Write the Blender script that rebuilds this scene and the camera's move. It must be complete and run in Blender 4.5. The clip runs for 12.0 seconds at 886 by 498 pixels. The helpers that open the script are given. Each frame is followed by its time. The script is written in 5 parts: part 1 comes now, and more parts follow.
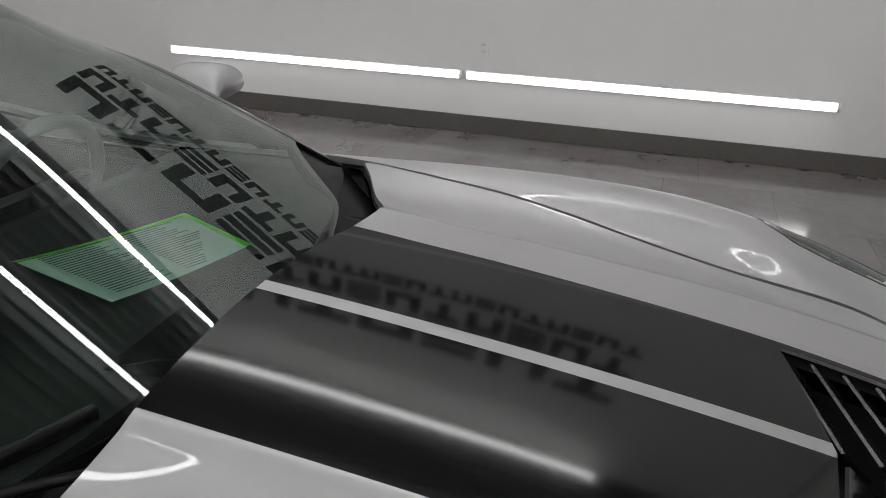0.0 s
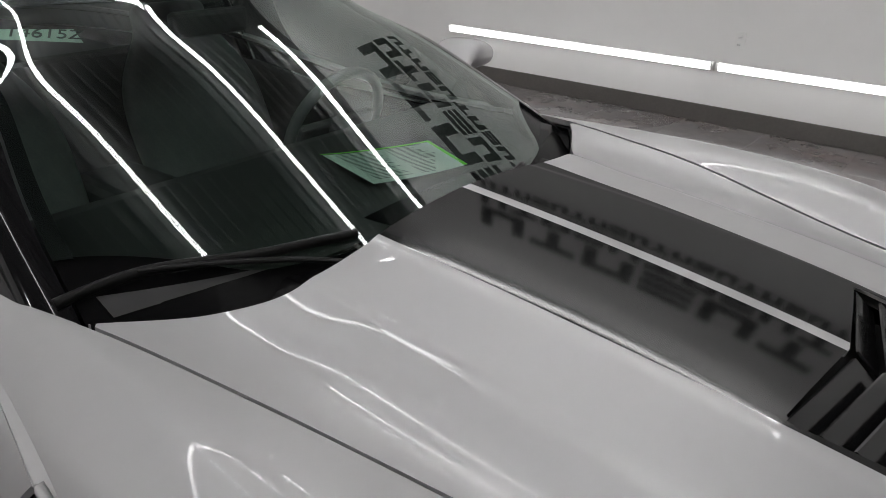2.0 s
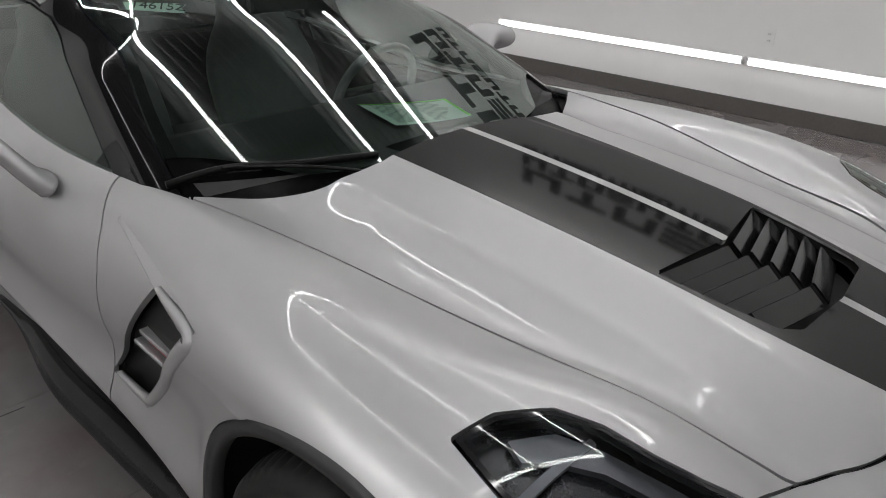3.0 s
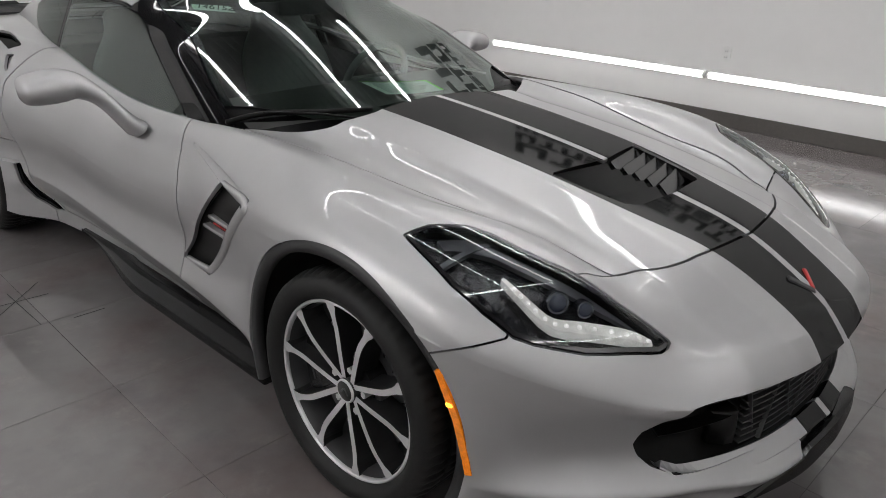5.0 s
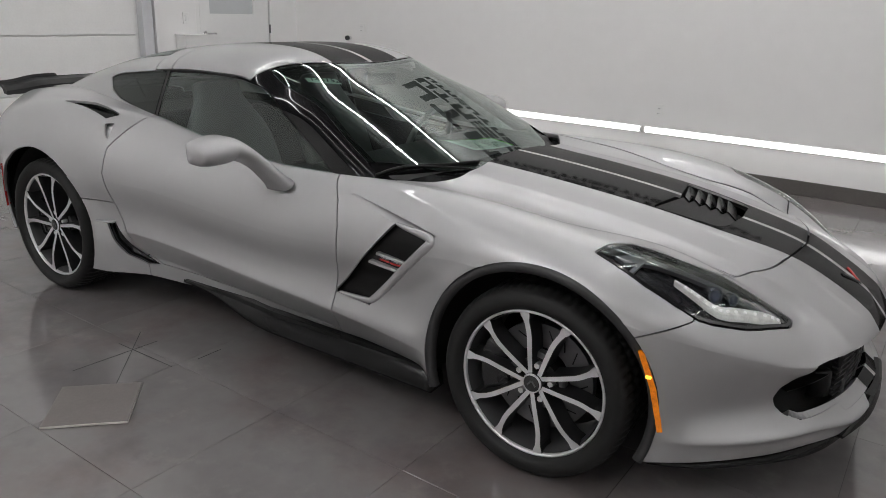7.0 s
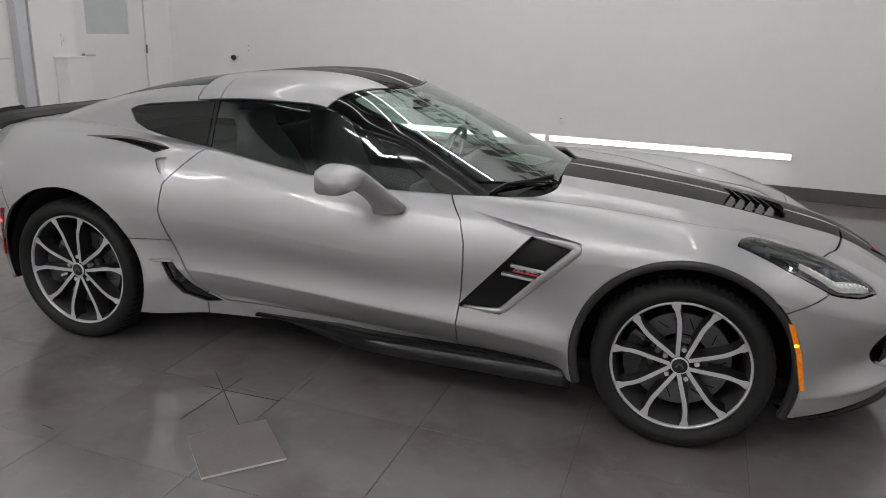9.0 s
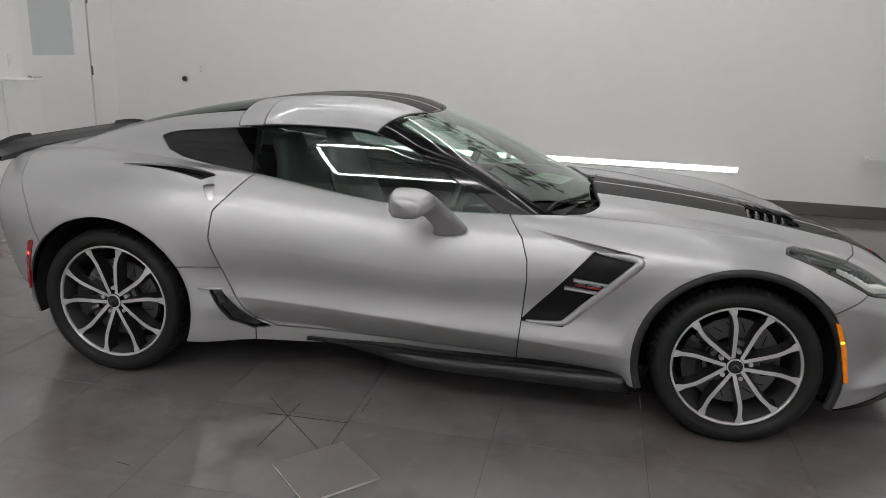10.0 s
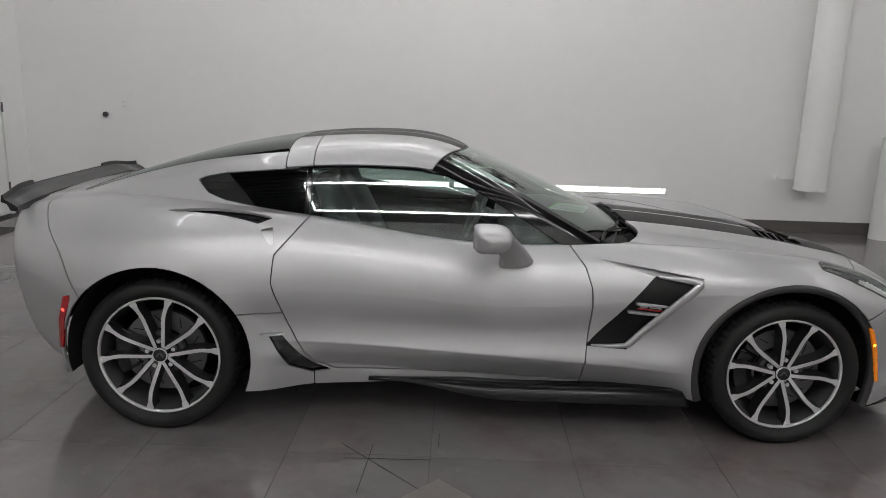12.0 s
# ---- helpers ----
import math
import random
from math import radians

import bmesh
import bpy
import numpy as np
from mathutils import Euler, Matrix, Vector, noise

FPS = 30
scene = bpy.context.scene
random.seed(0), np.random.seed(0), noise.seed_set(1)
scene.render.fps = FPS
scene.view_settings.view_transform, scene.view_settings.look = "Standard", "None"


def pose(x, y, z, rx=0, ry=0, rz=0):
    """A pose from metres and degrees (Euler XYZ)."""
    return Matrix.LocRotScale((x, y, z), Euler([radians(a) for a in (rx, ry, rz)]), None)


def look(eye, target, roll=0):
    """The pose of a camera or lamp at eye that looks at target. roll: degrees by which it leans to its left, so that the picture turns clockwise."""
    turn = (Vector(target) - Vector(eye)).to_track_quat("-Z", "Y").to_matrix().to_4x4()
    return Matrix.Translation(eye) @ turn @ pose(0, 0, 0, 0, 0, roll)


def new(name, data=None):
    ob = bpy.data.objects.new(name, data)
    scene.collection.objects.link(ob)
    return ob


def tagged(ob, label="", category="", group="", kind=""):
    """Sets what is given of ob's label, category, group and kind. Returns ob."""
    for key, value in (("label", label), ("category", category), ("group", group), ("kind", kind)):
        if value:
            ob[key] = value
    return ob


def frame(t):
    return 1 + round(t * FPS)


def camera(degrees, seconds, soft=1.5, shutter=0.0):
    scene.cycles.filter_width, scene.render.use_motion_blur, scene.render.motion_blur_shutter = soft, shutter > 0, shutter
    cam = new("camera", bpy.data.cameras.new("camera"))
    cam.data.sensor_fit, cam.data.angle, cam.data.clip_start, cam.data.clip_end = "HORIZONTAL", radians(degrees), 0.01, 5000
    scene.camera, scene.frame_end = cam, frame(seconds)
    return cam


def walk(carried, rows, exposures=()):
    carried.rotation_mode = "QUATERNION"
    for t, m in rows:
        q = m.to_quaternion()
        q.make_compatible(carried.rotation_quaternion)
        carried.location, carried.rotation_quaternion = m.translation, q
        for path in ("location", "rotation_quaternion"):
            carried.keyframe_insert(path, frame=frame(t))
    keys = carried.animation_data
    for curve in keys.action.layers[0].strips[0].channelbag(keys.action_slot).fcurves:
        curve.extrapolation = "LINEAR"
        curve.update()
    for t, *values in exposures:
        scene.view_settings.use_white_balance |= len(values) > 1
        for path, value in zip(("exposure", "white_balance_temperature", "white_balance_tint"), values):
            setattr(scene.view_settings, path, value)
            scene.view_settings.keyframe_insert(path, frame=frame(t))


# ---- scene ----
cam = camera(62.3, 12.0, 0.8)
PATH = [
    (0, (1.252, -0.768, 1.332), (0.758, 0.997, 0.532), 1.8),
    (0.5, (1.249, -0.797, 1.335), (0.706, 0.938, 0.501), 1.9),
    (1, (1.292, -0.855, 1.341), (0.607, 0.823, 0.494), 1.8),
    (1.5, (1.409, -0.969, 1.369), (0.492, 0.594, 0.521), 1.6),
    (2, (1.571, -1.125, 1.393), (0.494, 0.331, 0.544), 1.5),
    (2.5, (1.757, -1.308, 1.404), (0.609, 0.09, 0.552), 1.8),
    (3, (1.983, -1.423, 1.415), (0.788, -0.066, 0.561), 1.7),
    (5, (2.601, -1.922, 1.405), (1.362, -0.56, 0.625), 1.9),
    (5.5, (2.563, -2.107, 1.434), (1.324, -0.712, 0.715), 1.9),
    (6, (2.521, -2.387, 1.443), (1.323, -0.934, 0.771), 2.0),
    (6.5, (2.455, -2.631, 1.462), (1.334, -1.11, 0.805), 2.1),
    (7, (2.236, -2.837, 1.459), (1.21, -1.238, 0.834), 2.2),
    (9, (1.235, -3.512, 1.48), (0.672, -1.682, 0.904), 2.0),
    (9.5, (0.939, -3.721, 1.526), (0.496, -1.85, 0.975), 2.1),
    (10, (0.652, -3.762, 1.5), (0.325, -1.86, 0.975), 2.1),
    (10.5, (0.362, -3.786, 1.502), (0.15, -1.865, 0.987), 2.1),
    (11, (0.122, -3.938, 1.544), (0.009, -2.006, 1.039), 2.0),
    (11.5, (-0.038, -3.981, 1.546), (-0.079, -2.038, 1.073), 1.8),
    (12, (-0.171, -3.897, 1.528), (-0.154, -1.948, 1.082), 1.7),
]
EXPOSURES = [(0, -0.56), (1.0, -0.44), (1.5, -0.43), (3, -0.32), (5.0, -0.2), (7.0, -0.28), (9.0, -0.33), (11.0, -0.30), (12.0, -0.37)]
walk(cam, [(t, look(eye, target, roll)) for t, eye, target, roll in PATH], EXPOSURES)

# ---- world and light ----
world = bpy.data.worlds.new("world")
scene.world = world
world.use_nodes = True
world.node_tree.nodes["Background"].inputs[0].default_value = (0.9, 0.95, 1.0, 1)
world.node_tree.nodes["Background"].inputs[1].default_value = 0.02


# ---- materials ----
def mat(name, color, rough=0.5, metal=0.0, coat=0.0, emit=0.0, vary=0.0, scale=8.0, bump=0.0, bump_scale=200.0, rough_vary=0.0, coat_rough=0.03, coat_ior=1.5, spec=0.5, emit_color=None, pieces=0.0):
    """A procedural surface: two scales of noise vary the colour and the gloss, a fine one gives relief."""
    m = bpy.data.materials.new(name)
    m.use_nodes = True
    nt = m.node_tree
    b = nt.nodes["Principled BSDF"]
    col = (*color, 1)
    b.inputs["Base Color"].default_value = col
    b.inputs["Roughness"].default_value = rough
    b.inputs["Metallic"].default_value = metal
    b.inputs["Coat Weight"].default_value = coat
    b.inputs["Coat Roughness"].default_value = coat_rough
    b.inputs["Coat IOR"].default_value = coat_ior
    b.inputs["Specular IOR Level"].default_value = spec
    if emit:
        b.inputs["Emission Color"].default_value = (*(emit_color or color), 1)
        b.inputs["Emission Strength"].default_value = emit
    tc = nt.nodes.new("ShaderNodeTexCoord")
    if vary or rough_vary:
        n1, n2 = nt.nodes.new("ShaderNodeTexNoise"), nt.nodes.new("ShaderNodeTexNoise")
        n1.inputs["Scale"].default_value, n2.inputs["Scale"].default_value = scale, scale * 9
        n1.inputs["Detail"].default_value = 6
        mix = nt.nodes.new("ShaderNodeMath")
        mix.operation = "ADD"
        for n in (n1, n2):
            nt.links.new(tc.outputs["Object"], n.inputs["Vector"])
        nt.links.new(n1.outputs["Fac"], mix.inputs[0])
        nt.links.new(n2.outputs["Fac"], mix.inputs[1])
        if vary:
            r = nt.nodes.new("ShaderNodeMapRange")
            r.inputs["From Min"].default_value, r.inputs["From Max"].default_value = 0.6, 1.4
            r.inputs["To Min"].default_value, r.inputs["To Max"].default_value = 1 - vary, 1 + vary
            nt.links.new(mix.outputs[0], r.inputs["Value"])
            v = nt.nodes.new("ShaderNodeVectorMath")
            v.operation = "SCALE"
            v.inputs[0].default_value = color
            nt.links.new(r.outputs[0], v.inputs["Scale"])
            nt.links.new(v.outputs[0], b.inputs["Base Color"])
        if rough_vary:
            r = nt.nodes.new("ShaderNodeMapRange")
            r.inputs["From Min"].default_value, r.inputs["From Max"].default_value = 0.6, 1.4
            r.inputs["To Min"].default_value, r.inputs["To Max"].default_value = max(rough - rough_vary, 0), rough + rough_vary
            nt.links.new(mix.outputs[0], r.inputs["Value"])
            nt.links.new(r.outputs[0], b.inputs["Roughness"])
    if pieces:
        oi, mr, mv = nt.nodes.new("ShaderNodeObjectInfo"), nt.nodes.new("ShaderNodeMapRange"), nt.nodes.new("ShaderNodeVectorMath")
        mr.inputs["To Min"].default_value, mr.inputs["To Max"].default_value = 1 - pieces, 1 + pieces
        mv.operation = "SCALE"
        off = nt.nodes.new("ShaderNodeVectorMath")
        off.operation = "ADD"
        big = nt.nodes.new("ShaderNodeMath")
        big.operation = "MULTIPLY"
        big.inputs[1].default_value = 40
        nt.links.new(oi.outputs["Random"], mr.inputs["Value"])
        nt.links.new(oi.outputs["Random"], big.inputs[0])
        nt.links.new(tc.outputs["Object"], off.inputs[0])
        nt.links.new(big.outputs[0], off.inputs[1])
        for n in (n1, n2):
            nt.links.new(off.outputs[0], n.inputs["Vector"])
        nt.links.new(b.inputs["Base Color"].links[0].from_socket, mv.inputs[0])
        nt.links.new(mr.outputs[0], mv.inputs["Scale"])
        nt.links.new(mv.outputs[0], b.inputs["Base Color"])
    if bump:
        n3, bp = nt.nodes.new("ShaderNodeTexNoise"), nt.nodes.new("ShaderNodeBump")
        n3.inputs["Scale"].default_value = bump_scale
        n3.inputs["Detail"].default_value = 3
        bp.inputs["Strength"].default_value = bump
        bp.inputs["Distance"].default_value = 0.002
        nt.links.new(tc.outputs["Object"], n3.inputs["Vector"])
        nt.links.new(n3.outputs["Fac"], bp.inputs["Height"])
        nt.links.new(bp.outputs[0], b.inputs["Normal"])
        nt.links.new(bp.outputs[0], b.inputs["Coat Normal"])
    return m


def glass(name, tint, rough=0.0, see=0.75, mirror=1.25):
    """Thin tinted glass: clear through, mirror by the angle."""
    m = bpy.data.materials.new(name)
    m.use_nodes = True
    nt = m.node_tree
    nt.nodes.clear()
    out, mix = nt.nodes.new("ShaderNodeOutputMaterial"), nt.nodes.new("ShaderNodeMixShader")
    tr, gl, fr = nt.nodes.new("ShaderNodeBsdfTransparent"), nt.nodes.new("ShaderNodeBsdfGlossy"), nt.nodes.new("ShaderNodeFresnel")
    tr.inputs[0].default_value = (*[c * see for c in tint], 1)
    gl.inputs["Roughness"].default_value = rough
    gl.inputs["Color"].default_value = (0.94, 1.0, 0.965, 1)
    fr.inputs["IOR"].default_value = 1.52
    gain = nt.nodes.new("ShaderNodeMath")
    gain.operation, gain.use_clamp = "MULTIPLY", True
    gain.inputs[1].default_value = mirror
    nt.links.new(fr.outputs[0], gain.inputs[0])
    nt.links.new(gain.outputs[0], mix.inputs[0])
    nt.links.new(tr.outputs[0], mix.inputs[1])
    nt.links.new(gl.outputs[0], mix.inputs[2])
    nt.links.new(mix.outputs[0], out.inputs[0])
    return m


PAINT = mat("silver_paint", (0.425, 0.425, 0.429), 0.46, 0.68, 0.75, vary=0.012, scale=3, coat_rough=0.022, coat_ior=1.40)
STRIPE = mat("satin_black_vinyl", (0.004, 0.004, 0.0042), 0.4, 0.0, 0.36, vary=0.1, scale=6, spec=0.0, coat_rough=0.072, coat_ior=2.0, bump=0.006, bump_scale=420)
GLOSS_BLACK = mat("gloss_black", (0.008, 0.008, 0.009), 0.08, 0.0, 0.6, rough_vary=0.02, scale=10)
TRIM = mat("black_plastic", (0.022, 0.022, 0.023), 0.48, 0.0, vary=0.15, scale=12, bump=0.15, bump_scale=1200)
DARK = mat("dark_liner", (0.006, 0.006, 0.006), 0.85, vary=0.2, scale=10)
CARBON = mat("glossy_dark_skirt", (0.007, 0.007, 0.0072), 0.16, 0.0, 0.0, vary=0.1, scale=30, rough_vary=0.03, spec=0.18)
BLADE = mat("satin_black_spoiler", (0.012, 0.012, 0.0125), 0.34, vary=0.1, scale=30, rough_vary=0.04, spec=0.35)
WIPER = mat("dull_black_wiper", (0.006, 0.006, 0.006), 0.42, vary=0.15, scale=40, spec=0.18)
PILLAR = mat("gloss_black_pillar", (0.005, 0.005, 0.0055), 0.05, rough_vary=0.01, scale=10, spec=0.3)
BARREL = mat("satin_grey_barrel", (0.085, 0.085, 0.088), 0.36, 0.4, vary=0.08, scale=30, rough_vary=0.05)
HOUSING = mat("dark_grey_lamp_housing", (0.012, 0.0125, 0.0145), 0.26, vary=0.1, scale=40, rough_vary=0.05)
BEZEL = mat("grey_lamp_bezel", (0.13, 0.135, 0.145), 0.28, 0.5, vary=0.06, scale=40)
BULB = mat("bluish_lamp_glass", (0.05, 0.06, 0.10), 0.04, 0.0, 0.6, vary=0.2, scale=60, spec=0.8)
DARK_CHROME = mat("smoked_chrome", (0.20, 0.21, 0.25), 0.24, 1.0, rough_vary=0.03)
APRON = mat("black_cowl_plastic", (0.004, 0.004, 0.0042), 0.22, rough_vary=0.05, scale=30, spec=0.04)
LOUVRE = mat("satin_black_louvre", (0.008, 0.008, 0.0084), 0.16, vary=0.15, scale=40, rough_vary=0.04, spec=0.6)
MESH_BLACK = mat("black_mesh", (0.004, 0.004, 0.004), 0.35, 0.0, 0.0, vary=0.1, scale=60, spec=0.25)
RUBBER = mat("tyre_rubber", (0.011, 0.011, 0.011), 0.6, vary=0.25, scale=14, bump=0.2, bump_scale=500, rough_vary=0.08, spec=0.3)
ALLOY = mat("machined_alloy", (0.66, 0.66, 0.67), 0.34, 0.55, 0.3, vary=0.04, scale=40, rough_vary=0.04)
ALLOY_DARK = mat("grey_painted_alloy", (0.012, 0.012, 0.0125), 0.42, 0.0, 0.2, vary=0.1, scale=20)
STEEL = mat("brake_steel", (0.15, 0.15, 0.155), 0.38, 0.85, vary=0.1, scale=60, rough_vary=0.06)
CHROME = mat("chrome", (0.75, 0.75, 0.76), 0.08, 1.0, rough_vary=0.02)
AMBER = mat("amber_lens", (0.80, 0.22, 0.008), 0.15, 0.0, 0.8, emit=0.14, emit_color=(1.0, 0.28, 0.01), vary=0.35, scale=70)
RED = mat("red_lens", (0.30, 0.006, 0.008), 0.15, 0.0, 0.8, vary=0.15, scale=60)
RED_GLOW = mat("red_glow", (0.9, 0.04, 0.03), 0.2, emit=4.0, emit_color=(1.0, 0.06, 0.04))
AMBER_GLOW = mat("amber_glow", (1.0, 0.5, 0.05), 0.2, emit=3.0, emit_color=(1.0, 0.45, 0.04))
LED = mat("white_led", (0.9, 0.9, 0.88), 0.3, emit=0.5, emit_color=(1.0, 0.98, 0.94), vary=0.1, scale=80)
DRL = mat("white_light_guide", (0.74, 0.74, 0.71), 0.22, emit=0.16, emit_color=(1.0, 0.97, 0.9), vary=0.3, scale=55)
RED_PAINT = mat("red_enamel", (0.45, 0.02, 0.02), 0.3, coat=0.5, vary=0.05)
LEATHER = mat("grey_leather", (0.12, 0.12, 0.122), 0.55, vary=0.15, scale=20, bump=0.3, bump_scale=350)
DASH = mat("dash_vinyl", (0.012, 0.012, 0.0125), 0.6, vary=0.15, scale=15, bump=0.08, bump_scale=700)
WINDSHIELD = glass("windshield_glass", (0.80, 0.97, 0.88), see=0.86)
SIDE_GLASS = glass("side_glass", (0.76, 0.90, 0.85), see=0.70)
DARK_GLASS = glass("dark_privacy_glass", (0.4, 0.44, 0.43), see=0.10, mirror=0.8)
LENS = glass("lamp_lens", (0.97, 0.98, 1.0), see=0.95, mirror=0.8)
WALL = mat("white_wall_paint", (0.79, 0.785, 0.78), 0.42, vary=0.02, scale=0.8, bump=0.05, bump_scale=90, rough_vary=0.04)
CEIL = mat("dark_deck_paint", (0.145, 0.145, 0.148), 0.7, vary=0.1, scale=1)
BASE = mat("grey_brown_baseboard", (0.10, 0.092, 0.086), 0.45, vary=0.12, scale=5)
WHITE_PVC = mat("white_pipe_paint", (0.78, 0.78, 0.77), 0.35, vary=0.03, scale=6, rough_vary=0.05)
DOOR_PAINT = mat("white_door_paint", (0.76, 0.76, 0.755), 0.4, vary=0.02, scale=2)
TUBE = mat("led_tube", (0.95, 0.97, 1.0), 0.4, emit=6.0, emit_color=(1.0, 0.99, 0.98))
CEIL_TUBE = mat("bright_led_tube", (0.95, 0.97, 1.0), 0.4, emit=25.0, emit_color=(1.0, 0.99, 0.985))
# South rows' strength is raised past the others as added fill for the flanks.
SOUTH_FILL_TUBE = mat("brighter_led_tube", (0.95, 0.97, 1.0), 0.4, emit=62.0, emit_color=(1.0, 0.99, 0.985))
SIGN_TUBE = mat("weaker_led_tube", (0.95, 0.97, 1.0), 0.4, emit=28.0, emit_color=(1.0, 0.99, 0.985))
PAPER = mat("pale_green_paper", (0.62, 0.74, 0.68), 0.8, vary=0.04, scale=30)
LIME = mat("lime_green_edge", (0.16, 0.75, 0.03), 0.6, vary=0.05, scale=30)
INK = mat("ink", (0.03, 0.04, 0.04), 0.8, vary=0.1, scale=50)
SIGN = mat("black_sign_letter", (0.012, 0.012, 0.013), 0.5, vary=0.1, scale=5)


# ---- mesh helpers ----
def link(name, data, parent=None, label=""):
    ob = new(name, data)
    if parent:
        ob.parent = parent
    if label:
        ob["label"] = label
    return ob


def solid(name, V, F, material, parent=None, label="", smooth=True):
    """One mesh; rows of six numbers hold a place and the surface's own normal there."""
    me = bpy.data.meshes.new(name)
    me.from_pydata([tuple(map(float, v[:3])) for v in V], [], [tuple(map(int, f)) for f in F])
    me.materials.append(material)
    me.polygons.foreach_set("use_smooth", [smooth] * len(me.polygons))
    me.update()
    if len(V) and len(V[0]) == 6:
        me.normals_split_custom_set_from_vertices([tuple(n) for n in normals(V, F)])
    return link(name, me, parent, label)


def part(name, bm, material, parent=None, label="", smooth=False):
    me = bpy.data.meshes.new(name)
    bm.to_mesh(me)
    bm.free()
    me.materials.append(material)
    if smooth:
        me.polygons.foreach_set("use_smooth", [True] * len(me.polygons))
    return link(name, me, parent, label)


def empty(name, at=(0, 0, 0)):
    ob = new(name)
    ob.location = at
    ob.empty_display_size = 0.1
    return ob


def box(bm, c, s, bevel=0.0, turn=None, seg=2):
    m = Matrix.Translation(c) @ (turn or Matrix()) @ Matrix.Diagonal((*s, 1))
    g = bmesh.ops.create_cube(bm, size=1.0, matrix=m)
    if bevel:
        es = list({e for v in g["verts"] for e in v.link_edges})
        bmesh.ops.bevel(bm, geom=es, offset=bevel, segments=seg, affect="EDGES", profile=0.5)
    return bm


def rod(bm, a, b, r1, r2=None, seg=20, cap=True):
    a, b = Vector(a), Vector(b)
    m = Matrix.Translation((a + b) / 2) @ (b - a).to_track_quat("Z", "Y").to_matrix().to_4x4()
    bmesh.ops.create_cone(bm, cap_ends=cap, segments=seg, radius1=r1, radius2=r1 if r2 is None else r2, depth=(b - a).length, matrix=m)
    return bm


def lathe(profile, n=96):
    """Turns (radius, depth) pairs about the y axis; depth runs along y."""
    V, F = [], []
    k = len(profile)
    for i in range(n):
        a = 2 * math.pi * i / n
        for r, d in profile:
            V.append((r * math.cos(a), d, r * math.sin(a)))
    for i in range(n):
        j = (i + 1) % n
        for p in range(k - 1):
            F.append((i * k + p, i * k + p + 1, j * k + p + 1, j * k + p))
    return V, F


def spline(*knots):
    """A natural cubic through (x, value) knots; straight on beyond the ends."""
    kx = np.array([k[0] for k in knots], float)
    ky = np.array([k[1] for k in knots], float)
    o = np.argsort(kx)
    kx, ky = kx[o], ky[o]
    n, h = len(kx), np.diff(kx)
    A, r = np.eye(n), np.zeros(n)
    for i in range(1, n - 1):
        A[i, i - 1:i + 2] = h[i - 1], 2 * (h[i - 1] + h[i]), h[i]
        r[i] = 6 * ((ky[i + 1] - ky[i]) / h[i] - (ky[i] - ky[i - 1]) / h[i - 1])
    m = np.linalg.solve(A, r)

    def value(x):
        x = np.asarray(x, float)
        xc = np.clip(x, kx[0], kx[-1])
        i = np.clip(np.searchsorted(kx, xc) - 1, 0, n - 2)
        a, b, hh = kx[i + 1] - xc, xc - kx[i], h[i]
        y = (m[i] * a ** 3 + m[i + 1] * b ** 3) / (6 * hh) + (ky[i] / hh - m[i] * hh / 6) * a + (ky[i + 1] / hh - m[i + 1] * hh / 6) * b
        s0 = (ky[1] - ky[0]) / h[0] - h[0] * m[1] / 6
        s1 = (ky[-1] - ky[-2]) / h[-1] + h[-1] * m[-2] / 6
        return y + np.where(x < kx[0], (x - kx[0]) * s0, 0) + np.where(x > kx[-1], (x - kx[-1]) * s1, 0)
    return value


def step(t):
    t = np.clip(t, 0, 1)
    return t * t * t * (t * (6 * t - 15) + 10)


def tidy(V, F):
    F = F[(F[:, 0] != F[:, 1]) & (F[:, 1] != F[:, 2]) & (F[:, 0] != F[:, 2])]
    used, inv = np.unique(F, return_inverse=True)
    return V[used], inv.reshape(-1, 3)


def clip(V, F, f):
    """The piece of a triangle mesh on which f is below 0, cut along the line where f is 0."""
    if len(F) == 0:
        return V, F
    f = np.where(np.abs(f) < 1e-6, 1e-6, f)
    ins = f < 0
    c = ins[F].sum(1)

    def turned(T, k):
        return np.take_along_axis(T, (k[:, None] + np.arange(3)) % 3, 1)
    A = turned(F[c == 1], np.argmax(ins[F[c == 1]], 1))
    B = turned(F[c == 2], np.argmin(ins[F[c == 2]], 1))
    E = np.concatenate([A[:, [0, 1]], A[:, [0, 2]], B[:, [0, 1]], B[:, [0, 2]]])
    if len(E) == 0:
        return tidy(V, F[c == 3])
    key, inv = np.unique(np.sort(E, 1), axis=0, return_inverse=True)
    inv = inv.ravel()
    t = f[key[:, 0]] / (f[key[:, 0]] - f[key[:, 1]])
    N = V[key[:, 0]] * (1 - t)[:, None] + V[key[:, 1]] * t[:, None]
    inv, na, nb = inv + len(V), len(A), len(B)
    ab, ac, bb, bc = inv[:na], inv[na:2 * na], inv[2 * na:2 * na + nb], inv[2 * na + nb:]
    T = np.concatenate([F[c == 3], np.stack([A[:, 0], ab, ac], 1), np.stack([bb, B[:, 1], B[:, 2]], 1), np.stack([bb, B[:, 2], bc], 1)])
    return tidy(np.concatenate([V, N]), T)


def normals(V, F):
    if V.shape[1] == 6:
        return V[:, 3:] / np.maximum(np.linalg.norm(V[:, 3:], axis=1, keepdims=True), 1e-12)
    n = np.cross(V[F[:, 1]] - V[F[:, 0]], V[F[:, 2]] - V[F[:, 0]])
    N = np.zeros_like(V)
    for k in range(3):
        np.add.at(N, F[:, k], n)
    return N / np.maximum(np.linalg.norm(N, axis=1, keepdims=True), 1e-12)


